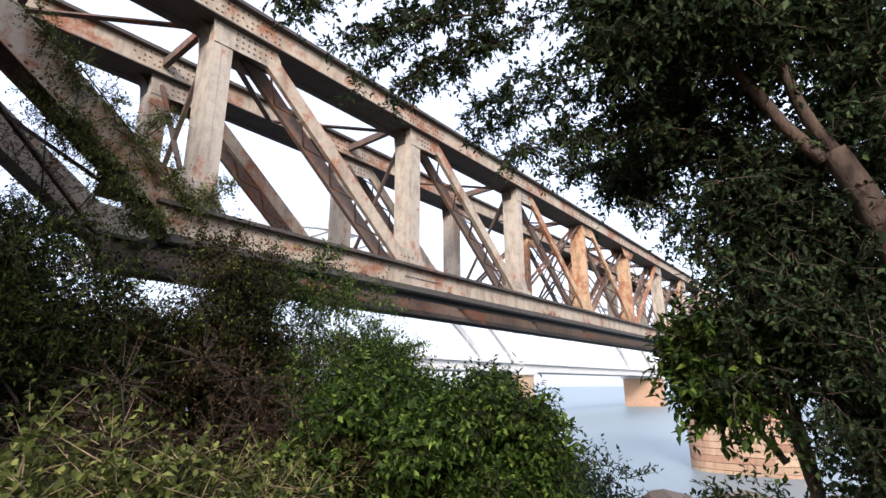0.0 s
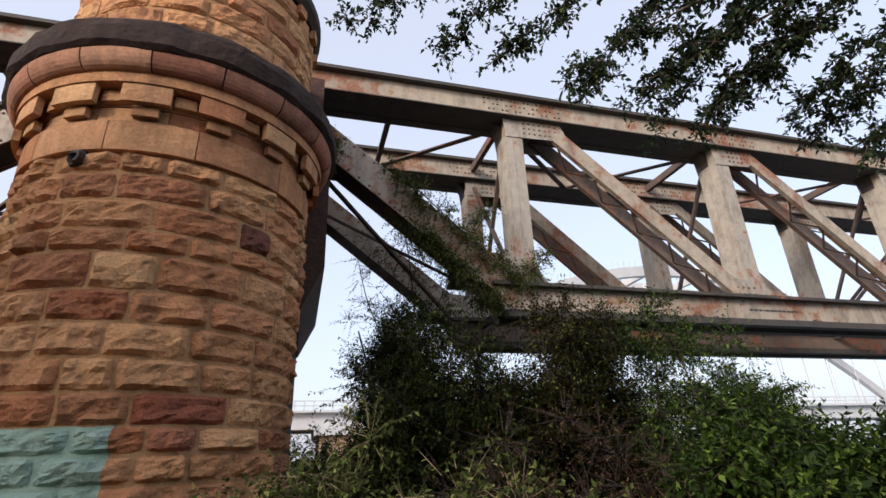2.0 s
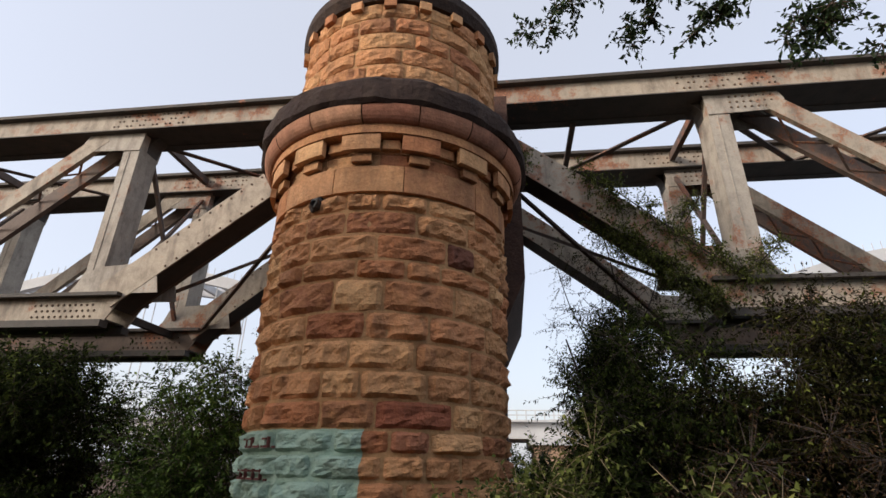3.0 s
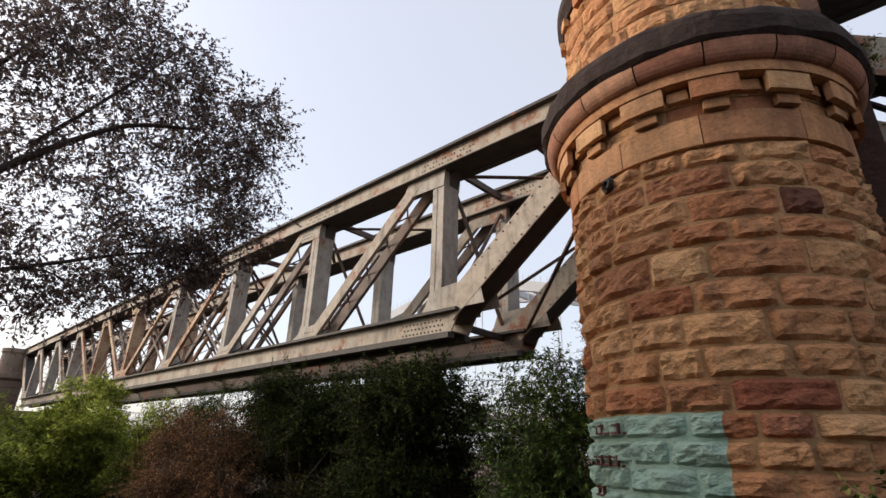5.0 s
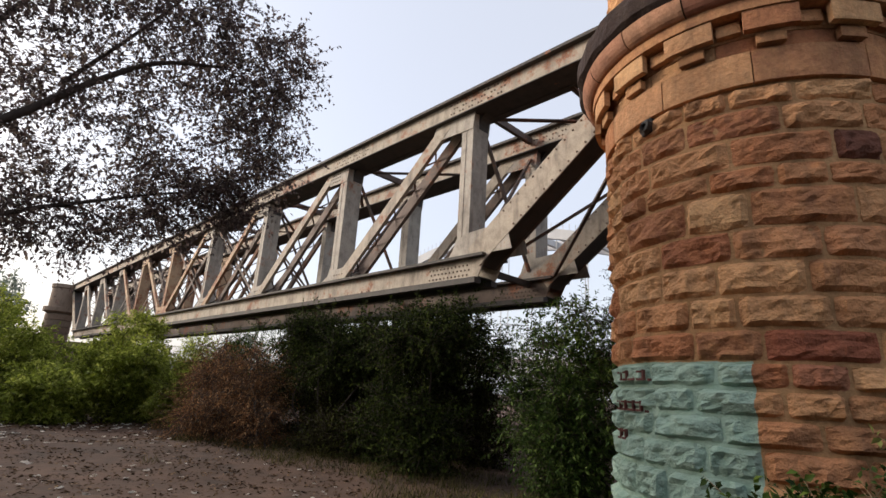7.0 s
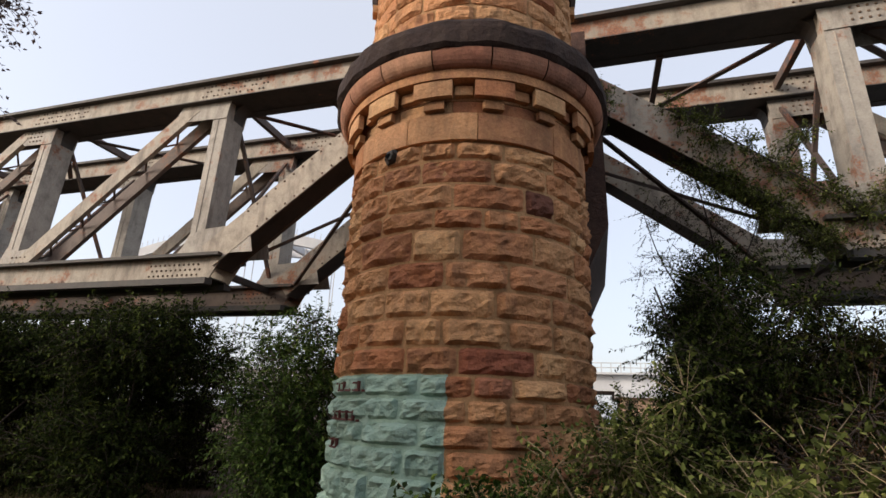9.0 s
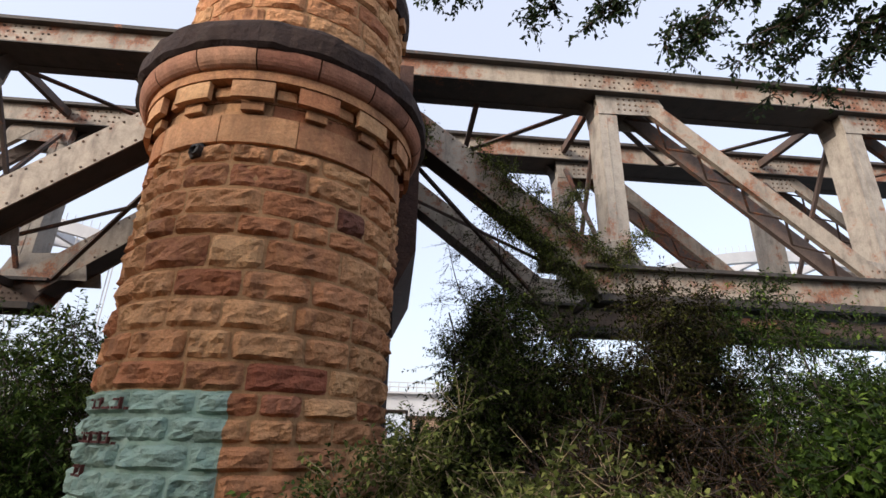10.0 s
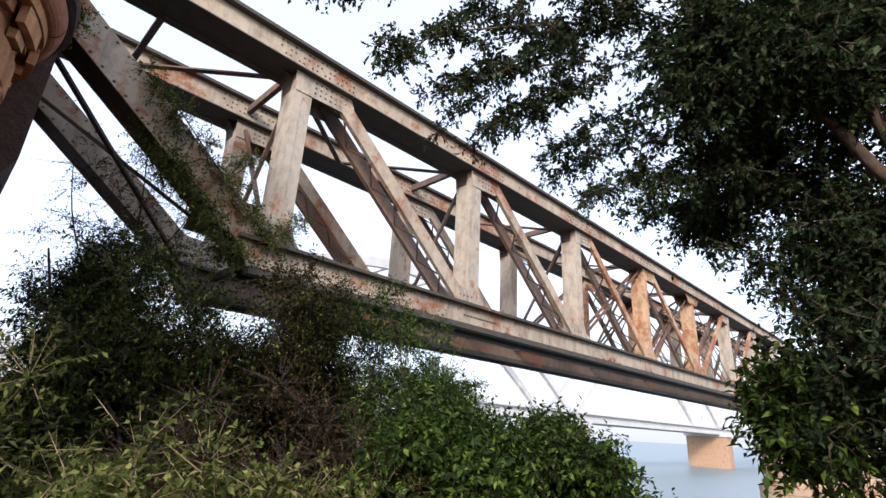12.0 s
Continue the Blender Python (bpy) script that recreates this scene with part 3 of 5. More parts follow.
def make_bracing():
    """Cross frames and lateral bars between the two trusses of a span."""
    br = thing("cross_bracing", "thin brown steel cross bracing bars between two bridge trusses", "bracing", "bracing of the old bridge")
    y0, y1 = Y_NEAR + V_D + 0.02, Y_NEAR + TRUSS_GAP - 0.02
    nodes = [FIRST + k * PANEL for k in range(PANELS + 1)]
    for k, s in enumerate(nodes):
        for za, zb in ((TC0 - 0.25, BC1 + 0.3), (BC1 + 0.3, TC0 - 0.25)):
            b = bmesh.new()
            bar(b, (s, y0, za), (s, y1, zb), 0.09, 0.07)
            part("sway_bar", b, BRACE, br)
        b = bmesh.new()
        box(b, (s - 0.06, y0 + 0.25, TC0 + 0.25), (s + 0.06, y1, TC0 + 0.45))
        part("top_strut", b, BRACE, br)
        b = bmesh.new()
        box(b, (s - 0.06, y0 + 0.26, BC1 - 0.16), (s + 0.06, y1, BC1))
        part("floor_strut", b, STEEL_SHADE, br)
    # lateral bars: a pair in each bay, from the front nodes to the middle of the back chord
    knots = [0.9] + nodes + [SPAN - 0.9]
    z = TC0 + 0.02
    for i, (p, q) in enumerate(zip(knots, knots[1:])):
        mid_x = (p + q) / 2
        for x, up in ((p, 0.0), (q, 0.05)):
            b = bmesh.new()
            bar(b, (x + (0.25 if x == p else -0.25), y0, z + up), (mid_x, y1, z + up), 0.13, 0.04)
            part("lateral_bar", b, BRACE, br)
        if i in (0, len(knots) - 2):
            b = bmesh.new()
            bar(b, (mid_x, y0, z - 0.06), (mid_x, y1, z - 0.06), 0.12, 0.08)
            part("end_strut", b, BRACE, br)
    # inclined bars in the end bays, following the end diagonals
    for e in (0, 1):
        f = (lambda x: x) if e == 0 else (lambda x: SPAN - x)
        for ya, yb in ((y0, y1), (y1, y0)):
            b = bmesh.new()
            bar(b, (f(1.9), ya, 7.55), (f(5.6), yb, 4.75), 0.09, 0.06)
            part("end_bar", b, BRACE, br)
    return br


truss = make_truss()
truss.location = (AXIS, Y_NEAR, 0)
back_right = copy_thing(truss, Matrix.Translation((AXIS, Y_NEAR + TRUSS_GAP, 0)))
copy_thing(truss, Matrix.Translation((AXIS - SPAN, Y_NEAR, 0)))
back_left = copy_thing(truss, Matrix.Translation((AXIS - SPAN, Y_NEAR + TRUSS_GAP, 0)))
for back in (back_right, back_left):  # the back chords: brown rust, and their shade put into the darker tone
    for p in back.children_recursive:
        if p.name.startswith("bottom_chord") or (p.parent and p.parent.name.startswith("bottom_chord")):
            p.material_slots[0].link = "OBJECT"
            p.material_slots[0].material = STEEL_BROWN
bracing = make_bracing()
bracing.location = (AXIS, 0, 0)
copy_thing(bracing, Matrix.Translation((AXIS - SPAN, 0, 0)))

# ---- the concrete arch bridge upstream ----
ARCH_Y, ARCH_SPAN, DECK_Z = 60.0, 98.0, 6.6


def make_arch_span():
    ar = thing("arch_bridge_span", "pale concrete bowstring arch span with thin hangers over the river", "arch bridge", "spans of the arch bridge")
    dk = bmesh.new()
    box(dk, (0.3, -0.8, DECK_Z - 1.9), (ARCH_SPAN - 0.3, 0.4, DECK_Z - 0.2))
    box(dk, (0.3, 8.0, DECK_Z - 1.9), (ARCH_SPAN - 0.3, 9.2, DECK_Z - 0.2))
    box(dk, (0.3, -1.6, DECK_Z - 0.2), (ARCH_SPAN - 0.3, 10.0, DECK_Z))
    deck = parts("deck", dk, CONCRETE, ar, "girder")
    for y in (-1.55, 9.9):
        rl = bmesh.new()
        for i in range(int(ARCH_SPAN / 2)):
            bar(rl, (0.5 + 2 * i, y, DECK_Z), (0.5 + 2 * i, y, DECK_Z + 1.0), 0.1, 0.1)
        for z in (0.5, 1.0):
            bar(rl, (0.3, y, DECK_Z + z), (ARCH_SPAN - 0.3, y, DECK_Z + z), 0.08, 0.1)
        stuff(part("railing", rl, CONCRETE, deck))
    rise = 20.5
    zof = lambda x: DECK_Z - 1.0 + rise * (1 - (2 * x / ARCH_SPAN - 1) ** 2)
    for y in (0.0, 8.0):
        rib = bmesh.new()
        n = 40
        prev = None
        for i in range(n + 1):
            x = 1.0 + (ARCH_SPAN - 2) * i / n
            z = zof(x)
            vs = [rib.verts.new((x, y + dy, z + dz)) for dy, dz in ((-0.45, -0.75), (0.45, -0.75), (0.45, 0.75), (-0.45, 0.75))]
            if prev:
                for a in range(4):
                    b = (a + 1) % 4
                    rib.faces.new((prev[a], prev[b], vs[b], vs[a]))
            prev = vs
        part("arch_rib", rib, CONCRETE, ar)
        hg = bmesh.new()
        for i in range(1, 20):
            x = ARCH_SPAN * i / 20
            bar(hg, (x, y, DECK_Z - 0.5), (x, y, zof(x) - 0.5), 0.10, 0.10)
        stuff(part("hanger", hg, CONCRETE, ar))
    cr = bmesh.new()
    for i in range(4, 17):
        x = ARCH_SPAN * i / 20
        box(cr, (x - 0.3, 0.4, zof(x) - 0.5), (x + 0.3, 7.6, zof(x) + 0.5))
    parts("cross_beam", cr, CONCRETE, ar, "cross_beam")
    wr = bmesh.new()
    for i in range(60):
        x = 20 + i
        bar(wr, (x, -0.3, zof(x) + 0.6), (x, -0.3, zof(x) + 1.7), 0.06, 0.06)
    stuff(part("walkway_rail", wr, CONCRETE, ar))
    return ar


arch = make_arch_span()
LINK = 4.5  # half the length of the plain deck between the two rows of arches
arch.location = (-LINK - ARCH_SPAN, ARCH_Y, 0)
for i in range(5):
    copy_thing(arch, Matrix.Translation((LINK + ARCH_SPAN * i, ARCH_Y, 0)))
link = thing("link_deck", "plain concrete deck between two arch spans", "bridge deck", at=(0, ARCH_Y, 0))
b = bmesh.new()
box(b, (-LINK - 0.25, -0.8, DECK_Z - 1.9), (LINK + 0.25, 9.2, DECK_Z - 0.2))
box(b, (-LINK - 0.25, -1.6, DECK_Z - 0.2), (LINK + 0.25, 10.0, DECK_Z))
slab = parts("slab", b, CONCRETE, link, "girder")
b = bmesh.new()
for k in range(10):
    x = -LINK + k
    bar(b, (x, -1.55, DECK_Z), (x, -1.55, DECK_Z + 1.0), 0.1, 0.1)
for z in (0.5, 1.0):
    bar(b, (-LINK - 0.25, -1.55, DECK_Z + z), (LINK + 0.25, -1.55, DECK_Z + z), 0.08, 0.1)
stuff(part("railing", b, CONCRETE, slab))
for px in [-LINK - ARCH_SPAN, -LINK] + [LINK + ARCH_SPAN * i for i in range(6)]:
    pier = thing("arch_bridge_pier", "pale concrete pier of the arch bridge standing in the river", "bridge pier", "piers of the arch bridge")
    b = bmesh.new()
    box(b, (px - 2.2, ARCH_Y - 2.5, WATER - 1), (px + 2.2, ARCH_Y + 11, DECK_Z - 2.6))
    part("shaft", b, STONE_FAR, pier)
    b = bmesh.new()
    box(b, (px - 2.8, ARCH_Y - 3.1, DECK_Z - 2.6), (px + 2.8, ARCH_Y + 11.6, DECK_Z - 1.895))
    part("cap", b, CONCRETE, pier)

# ---- vegetation ----


def plant(name, label, category, stems, clumps, leaf_mat, bark, twigs, per_twig, length, size, aspect=0.45, droop=0.3, seed=1, group="", base=None):
    """A shrub or tree: stems as tapered tubes, and leaves on twigs about the clumps."""
    rng = np.random.default_rng(seed)
    rr = random.Random(seed)
    if base is None:
        base = stems[0][0][0] if stems else tuple(np.asarray(clumps)[:, :3].mean(0))
    pl = thing(name, label, category, group)
    for i, (pts, r0, r1) in enumerate(stems):
        bm = bmesh.new()
        tube(bm, pts, r0, r1, 7, 0.06, rr)
        part("trunk" if i == 0 else "limb", bm, bark, pl)
    lv, tw = foliage(rng, clumps, twigs, per_twig, length, size, aspect, droop)
    part("crown", lv, leaf_mat, pl)
    stuff(part("twig", tw, bark, pl))
    return pl


def bush(name, label, centre, radii, clumps, leaf_mat, twigs, per_twig, length, size, seed, aspect=0.45, bark=None, droop=0.25, stems=5, shell=0.45, clump_r=0.3, group="riverbank shrubs"):
    rng = np.random.default_rng(seed + 100)
    clumps, twigs, clump_r = int(clumps * 0.5), int(twigs * 2), clump_r * 1.3  # fewer, fuller tufts
    cl = clump_cloud(rng, centre, radii, clumps, clump_r, shell)
    cl[:, 2] = np.maximum(cl[:, 2], [ground_z(x, y) + 0.05 for x, y in cl[:, :2]])
    root = (centre[0], centre[1], ground_z(centre[0], centre[1]) - 0.05)
    st = []
    for i in rng.choice(len(cl), min(stems, len(cl)), replace=False):
        tip = cl[i, :3]
        mid_pt = (np.array(root) * 0.5 + tip * 0.5) + rng.normal(size=3) * 0.12 * max(radii)
        b = (root[0] + rng.normal() * radii[0] * 0.2, root[1] + rng.normal() * radii[1] * 0.2, root[2])
        st.append(([b, tuple(mid_pt), tuple(tip)], 0.02 + 0.012 * max(radii), 0.006))
    return plant(name, label, "shrub", st, cl, leaf_mat, bark or BARK_DARK, twigs, per_twig, length, size, aspect, droop, seed, group)


# broad-leaved bushes and thickets between the viewer and the bridge
bush("green_bush", "bright green broad-leaved bush on the river bank", (5.0, 4.5, 0.85), (1.5, 1.0, 1.1), 90, LEAF_BUSH, 20, 11, 0.40, 0.11, 11, 0.5)
bush("green_bush", "tall light green bush behind the broad-leaved one", (5.5, 5.6, 1.15), (1.3, 0.9, 1.35), 100, LEAF_BUSH, 20, 13, 0.45, 0.08, 8, 0.4)
bush("green_bush", "dense green bush on the slope to the river", (6.3, 4.9, 0.75), (1.2, 0.9, 1.15), 90, LEAF_BUSH, 20, 12, 0.42, 0.10, 9, 0.5)
bush("green_bush", "glossy green bush leaning over the bank", (5.9, 3.5, 0.95), (0.9, 0.7, 1.1), 80, LEAF_BUSH, 20, 12, 0.38, 0.09, 7, 0.5)
bush("green_bush", "rounded green bush at the edge of the bank", (6.5, 4.2, 0.55), (1.1, 1.0, 1.35), 80, LEAF_BUSH, 20, 11, 0.40, 0.10, 12, 0.5)
bush("green_bush", "low dark bush with thin twigs by the river", (6.9, 3.0, -0.1), (0.8, 0.7, 1.0), 40, LEAF_DARK, 14, 10, 0.5, 0.08, 10, 0.45)
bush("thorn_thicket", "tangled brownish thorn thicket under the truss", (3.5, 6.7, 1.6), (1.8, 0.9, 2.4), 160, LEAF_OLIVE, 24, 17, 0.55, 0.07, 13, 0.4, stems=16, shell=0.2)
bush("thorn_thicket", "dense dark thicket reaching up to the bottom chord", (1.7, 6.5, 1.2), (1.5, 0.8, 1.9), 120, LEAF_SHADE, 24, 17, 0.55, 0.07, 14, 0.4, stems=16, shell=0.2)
bush("thorn_thicket", "feathery green thicket below the truss", (5.6, 7.3, 1.7), (2.0, 1.0, 2.7), 170, LEAF_BUSH, 22, 16, 0.55, 0.08, 15, 0.35, stems=10, shell=0.2)
bush("thorn_thicket", "feathery green thicket sloping down to the water", (8.2, 8.1, 1.0), (2.3, 1.3, 2.9), 150, LEAF_BUSH, 20, 14, 0.6, 0.09, 20, 0.35, stems=10, shell=0.2)
bush("withered_shrub", "withered brown shrub with dry stems under the truss", (2.9, 5.4, 0.95), (1.6, 0.6, 1.15), 76, LEAF_DEAD, 18, 12, 0.5, 0.05, 16, 0.3, stems=9)
bush("withered_shrub", "thin dry creeper hanging by the bottom chord", (4.6, 7.9, 3.0), (0.7, 0.35, 1.1), 30, LEAF_DEAD, 16, 12, 0.45, 0.05, 24, 0.3, stems=8, droop=0.8)
bush("weed_clump", "pale green leafy weeds growing on the bank", (1.25, 3.5, 0.8), (0.95, 0.5, 0.72), 46, LEAF_WEED, 12, 10, 0.38, 0.066, 17, 0.6, bark=STALK, stems=18)
bush("weed_clump", "pale green leafy weeds at the foot of the stone pier", (0.4, 4.35, 0.8), (1.0, 0.5, 0.95), 66, LEAF_WEED, 13, 11, 0.38, 0.06, 18, 0.55, bark=STALK, stems=18)
bush("weed_clump", "leafy weeds mixed with dry stalks on the bank", (2.4, 3.6, 0.5), (1.0, 0.5, 0.6), 40, LEAF_WEED, 12, 10, 0.38, 0.06, 19, 0.5, bark=STALK, stems=18)
bush("weed_clump", "low dark green weeds against the painted stones", (-1.1, 4.1, 0.55), (0.6, 0.3, 0.62), 40, LEAF_BUSH, 12, 10, 0.25, 0.07, 25, 0.6, bark=STALK, stems=18)
bush("weed_clump", "weeds and bramble stems in front of the thicket", (3.7, 4.6, 0.5), (1.0, 0.6, 0.8), 60, LEAF_OLIVE, 14, 10, 0.35, 0.07, 26, 0.5, bark=STALK, stems=18)
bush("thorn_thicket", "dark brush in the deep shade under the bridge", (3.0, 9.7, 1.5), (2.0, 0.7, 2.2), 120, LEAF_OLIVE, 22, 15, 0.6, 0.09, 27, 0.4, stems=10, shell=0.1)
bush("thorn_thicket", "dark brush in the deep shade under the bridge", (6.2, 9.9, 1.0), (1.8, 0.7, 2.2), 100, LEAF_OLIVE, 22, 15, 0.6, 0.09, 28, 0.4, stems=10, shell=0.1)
bush("weed_clump", "green weeds with dry stalks before the pier", (-0.62, 4.35, 0.55), (0.75, 0.35, 0.72), 56, LEAF_FRESH, 12, 11, 0.32, 0.055, 29, 0.55, bark=STALK, stems=18)
# young tree by the pier that climbs to the end diagonals
plant("young_tree", "dark feathery young tree growing beside the pier", "tree",
      [([(1.3, 7.9, -0.1), (1.25, 7.7, 1.8), (1.5, 7.6, 3.6)], 0.07, 0.02), ([(1.25, 7.7, 1.8), (0.9, 7.5, 2.8), (0.7, 7.5, 3.5)], 0.03, 0.012), ([(1.25, 7.7, 1.6), (1.9, 7.4, 2.6), (2.4, 7.5, 3.7)], 0.03, 0.012), ([(1.28, 7.8, 0.9), (1.7, 7.6, 1.9), (1.9, 7.5, 3.0)], 0.03, 0.012)],
      np.concatenate([clump_cloud(np.random.default_rng(5), (1.5, 7.6, 3.0), (0.95, 0.6, 1.35), 110, 0.28, 0.1), clump_cloud(np.random.default_rng(6), (1.3, 7.5, 1.6), (1.2, 0.7, 1.0), 60, 0.3, 0.1)]), LEAF_SHADE, BARK_DARK, 18, 15, 0.42, 0.06, 0.38, 0.2, 21)


def creeper(label, lines, seed, radius=0.19, leaf_mat=None, count=20, twigs=26, per=9, size=0.062, length=0.32):
    """A climbing plant: a thin stem along each line with leaves about it."""
    rng = np.random.default_rng(seed)
    cl, st = [], []
    for p, q in lines:
        p, q = np.array(p), np.array(q)
        for t in np.linspace(0, 1, count):
            cl.append([*(p + (q - p) * t + rng.normal(size=3) * radius * 0.5), radius * rng.uniform(0.5, 1.2)])
        m = (p + q) / 2 + rng.normal(size=3) * 0.06
        st.append(([tuple(p), tuple(m), tuple(q)], 0.018, 0.008))
    return plant("creeper", label, "creeper", st, cl, leaf_mat or LEAF_WEED, BARK_DARK, twigs, per, length, size, 0.4, 0.3, seed, "creepers")


creeper("green creeper growing along the truss end diagonal", [((3.9, 8.3, 4.7), (1.4, 8.3, 7.0)), ((3.4, 8.6, 4.5), (1.5, 8.7, 6.2)), ((3.2, 8.3, 4.3), (2.0, 8.3, 5.6))], 71)
creeper("green creeper growing along the back truss diagonal", [((3.7, 11.5, 4.6), (0.9, 11.5, 7.2))], 72, count=14)
plant("climbing_tree", "thin leafy branches grown up between the trusses", "tree",
      [([(1.9, 10.3, -0.1), (2.0, 10.2, 2.5), (2.2, 10.3, 4.6), (2.0, 10.3, 6.6)], 0.04, 0.01), ([(2.1, 10.2, 3.6), (2.8, 10.0, 5.0), (3.1, 10.0, 6.0)], 0.02, 0.006), ([(2.0, 10.2, 3.0), (1.2, 10.1, 4.6), (0.9, 10.1, 5.8)], 0.02, 0.006)],
      clump_cloud(np.random.default_rng(15), (2.0, 10.2, 5.2), (1.5, 0.7, 1.7), 60, 0.3, 0.05), LEAF_OLIVE, BARK_DARK, 8, 11, 0.42, 0.05, 0.35, 0.25, 27)
creeper("small creeper in the angle of the posts", [((2.9, 8.7, 5.6), (3.6, 8.8, 6.6)), ((3.9, 8.3, 4.8), (4.5, 8.3, 5.3))], 73, 0.12, count=5)
creeper("small dusty plant rooted on the pier ledge", [((-0.3, 7.6, 6.35), (0.2, 8.0, 7.3))], 74, 0.16, count=5)
creeper("thin weed sprouting from the pier ledge", [((-3.7, 6.6, 6.35), (-3.75, 6.5, 7.2))], 75, 0.09, count=4, twigs=6, per=6)

# thicket on the far side of the bridge, closing the view to the river
for i, (x, y, z, rx, rz) in enumerate(((1.0, 16.5, 0.9, 2.8, 2.0), (5.5, 17.0, 1.0, 3.0, 2.9), (-4.0, 17.0, 1.3, 3.2, 3.2), (-9.5, 16.0, 1.7, 3.4, 3.5), (-15.5, 16.0, 1.6, 3.8, 3.2), (-22.5, 16.5, 1.8, 4.4, 3.4), (-31.0, 17.0, 2.0, 5.4, 3.7), (-42.0, 17.0, 2.2, 6.8, 4.0))):
    bush("scrub", "green scrub growing behind the old bridge", (x, y, z), (rx, 1.6, rz), 90, LEAF_OLIVE if i % 2 else LEAF_BUSH, 18, 12, 0.75, 0.13, 80 + i, 0.4, clump_r=0.5, shell=0.2)
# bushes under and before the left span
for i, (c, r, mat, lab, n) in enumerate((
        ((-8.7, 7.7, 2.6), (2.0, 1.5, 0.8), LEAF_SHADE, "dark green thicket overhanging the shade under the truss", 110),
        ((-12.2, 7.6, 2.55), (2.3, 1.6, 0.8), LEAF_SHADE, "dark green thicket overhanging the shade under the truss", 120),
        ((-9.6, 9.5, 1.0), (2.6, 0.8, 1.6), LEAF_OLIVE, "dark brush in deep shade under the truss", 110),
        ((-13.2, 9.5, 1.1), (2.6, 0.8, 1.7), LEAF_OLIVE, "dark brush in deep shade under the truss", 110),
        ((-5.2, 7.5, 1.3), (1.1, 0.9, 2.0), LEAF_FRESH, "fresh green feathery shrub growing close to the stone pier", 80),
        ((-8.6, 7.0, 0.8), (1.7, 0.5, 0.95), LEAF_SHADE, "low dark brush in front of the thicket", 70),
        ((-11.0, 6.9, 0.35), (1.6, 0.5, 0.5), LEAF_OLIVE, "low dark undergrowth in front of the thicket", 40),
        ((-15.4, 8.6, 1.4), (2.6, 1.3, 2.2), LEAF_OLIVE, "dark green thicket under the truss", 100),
        ((-19.5, 8.8, 1.4), (2.8, 1.3, 2.2), LEAF_BUSH, "dark green thicket under the truss", 90),
        ((-21.0, 4.6, 1.4), (1.9, 1.5, 2.0), LEAF_LIME, "yellow-green sunlit scrub on the bank", 90),
        ((-23.5, 1.8, 1.6), (2.2, 1.8, 2.2), LEAF_LIME, "yellow-green sunlit scrub on the bank", 90),
        ((-26.0, -2.0, 1.8), (2.6, 2.0, 2.5), LEAF_LIME, "yellow-green sunlit scrub on the bank", 90),
        ((-18.6, 6.2, 1.1), (1.6, 1.0, 1.7), LEAF_LIME, "yellow-green scrub beside the withered shrub", 80),
        ((-22.0, -0.4, 1.1), (1.7, 1.4, 1.6), LEAF_LIME, "low yellow-green scrub on the clearing's edge", 80),
        ((-20.0, 2.6, 0.7), (1.3, 1.0, 1.1), LEAF_LIME, "low yellow-green scrub on the clearing's edge", 70),
        ((-28.0, 7.0, 1.8), (3.2, 2.0, 2.6), LEAF_LIME, "tall green scrub below the truss", 90),
        ((-36.0, 3.0, 1.9), (4.0, 3.0, 2.6), LEAF_LIME, "tall green scrub at the end of the clearing", 90))):
    bush("scrub", lab, c, r, n, mat, 20, 15 if c[0] > -20 else 12, 0.6, 0.09 if c[0] > -20 else 0.15, 30 + i, 0.42, clump_r=0.4, shell=0.2)
for i, (c, r, n) in enumerate((((-15.7, 5.9, 1.65), (1.2, 0.7, 0.95), 60), ((-14.0, 6.1, 1.35), (1.0, 0.7, 1.15), 60), ((-14.9, 5.3, 0.7), (1.7, 0.6, 0.75), 60), ((-12.9, 5.9, 0.7), (0.9, 0.5, 0.75), 36))):
    bush("withered_shrub", "ragged reddish brown dry brush under the truss", c, r, n, LEAF_DRY, 14, 14, 0.85, 0.07, 41 + i, 0.3, stems=16, shell=0.05, droop=0.7, clump_r=0.35)
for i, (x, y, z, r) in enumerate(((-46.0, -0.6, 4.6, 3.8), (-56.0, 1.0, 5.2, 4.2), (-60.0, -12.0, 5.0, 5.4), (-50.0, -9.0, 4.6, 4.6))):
    bush("distant_tree", "distant grey-green tree beyond the clearing", (x, y, z), (r, r, r * 0.85), 110, LEAF_HAZY, 18, 10, 1.2, 0.34, 90 + i, 0.5, clump_r=0.9, shell=0.3, group="distant trees")
plant("slender_tree", "slender feathery tree standing behind the pier", "tree",
      [([(-6.9, 13.6, -0.1), (-7.0, 13.6, 2.6), (-6.8, 13.5, 5.4)], 0.05, 0.015)],
      clump_cloud(np.random.default_rng(8), (-6.9, 13.5, 3.6), (0.9, 0.7, 2.3), 60, 0.25, 0.1), LEAF_OLIVE, BARK_DARK, 9, 12, 0.4, 0.07, 0.3, 0.2, 42)


# unseen trees, added behind the viewer to block low sky light
for i in range(9):
    rr = random.Random(300 + i)
    x = -30 + 6.2 * i
    bush("wood_tree", "unseen tree added behind the viewer to block sky light", (x + rr.uniform(-1, 1), -9.5 - rr.uniform(0, 3) - (4 if x > 4 else 0), 4.4), (4.0, 2.6, 4.6), 90, LEAF_DARK, 14, 10, 1.3, 0.40, 310 + i, 0.55, clump_r=0.9, shell=0.3, group="trees of the wood")


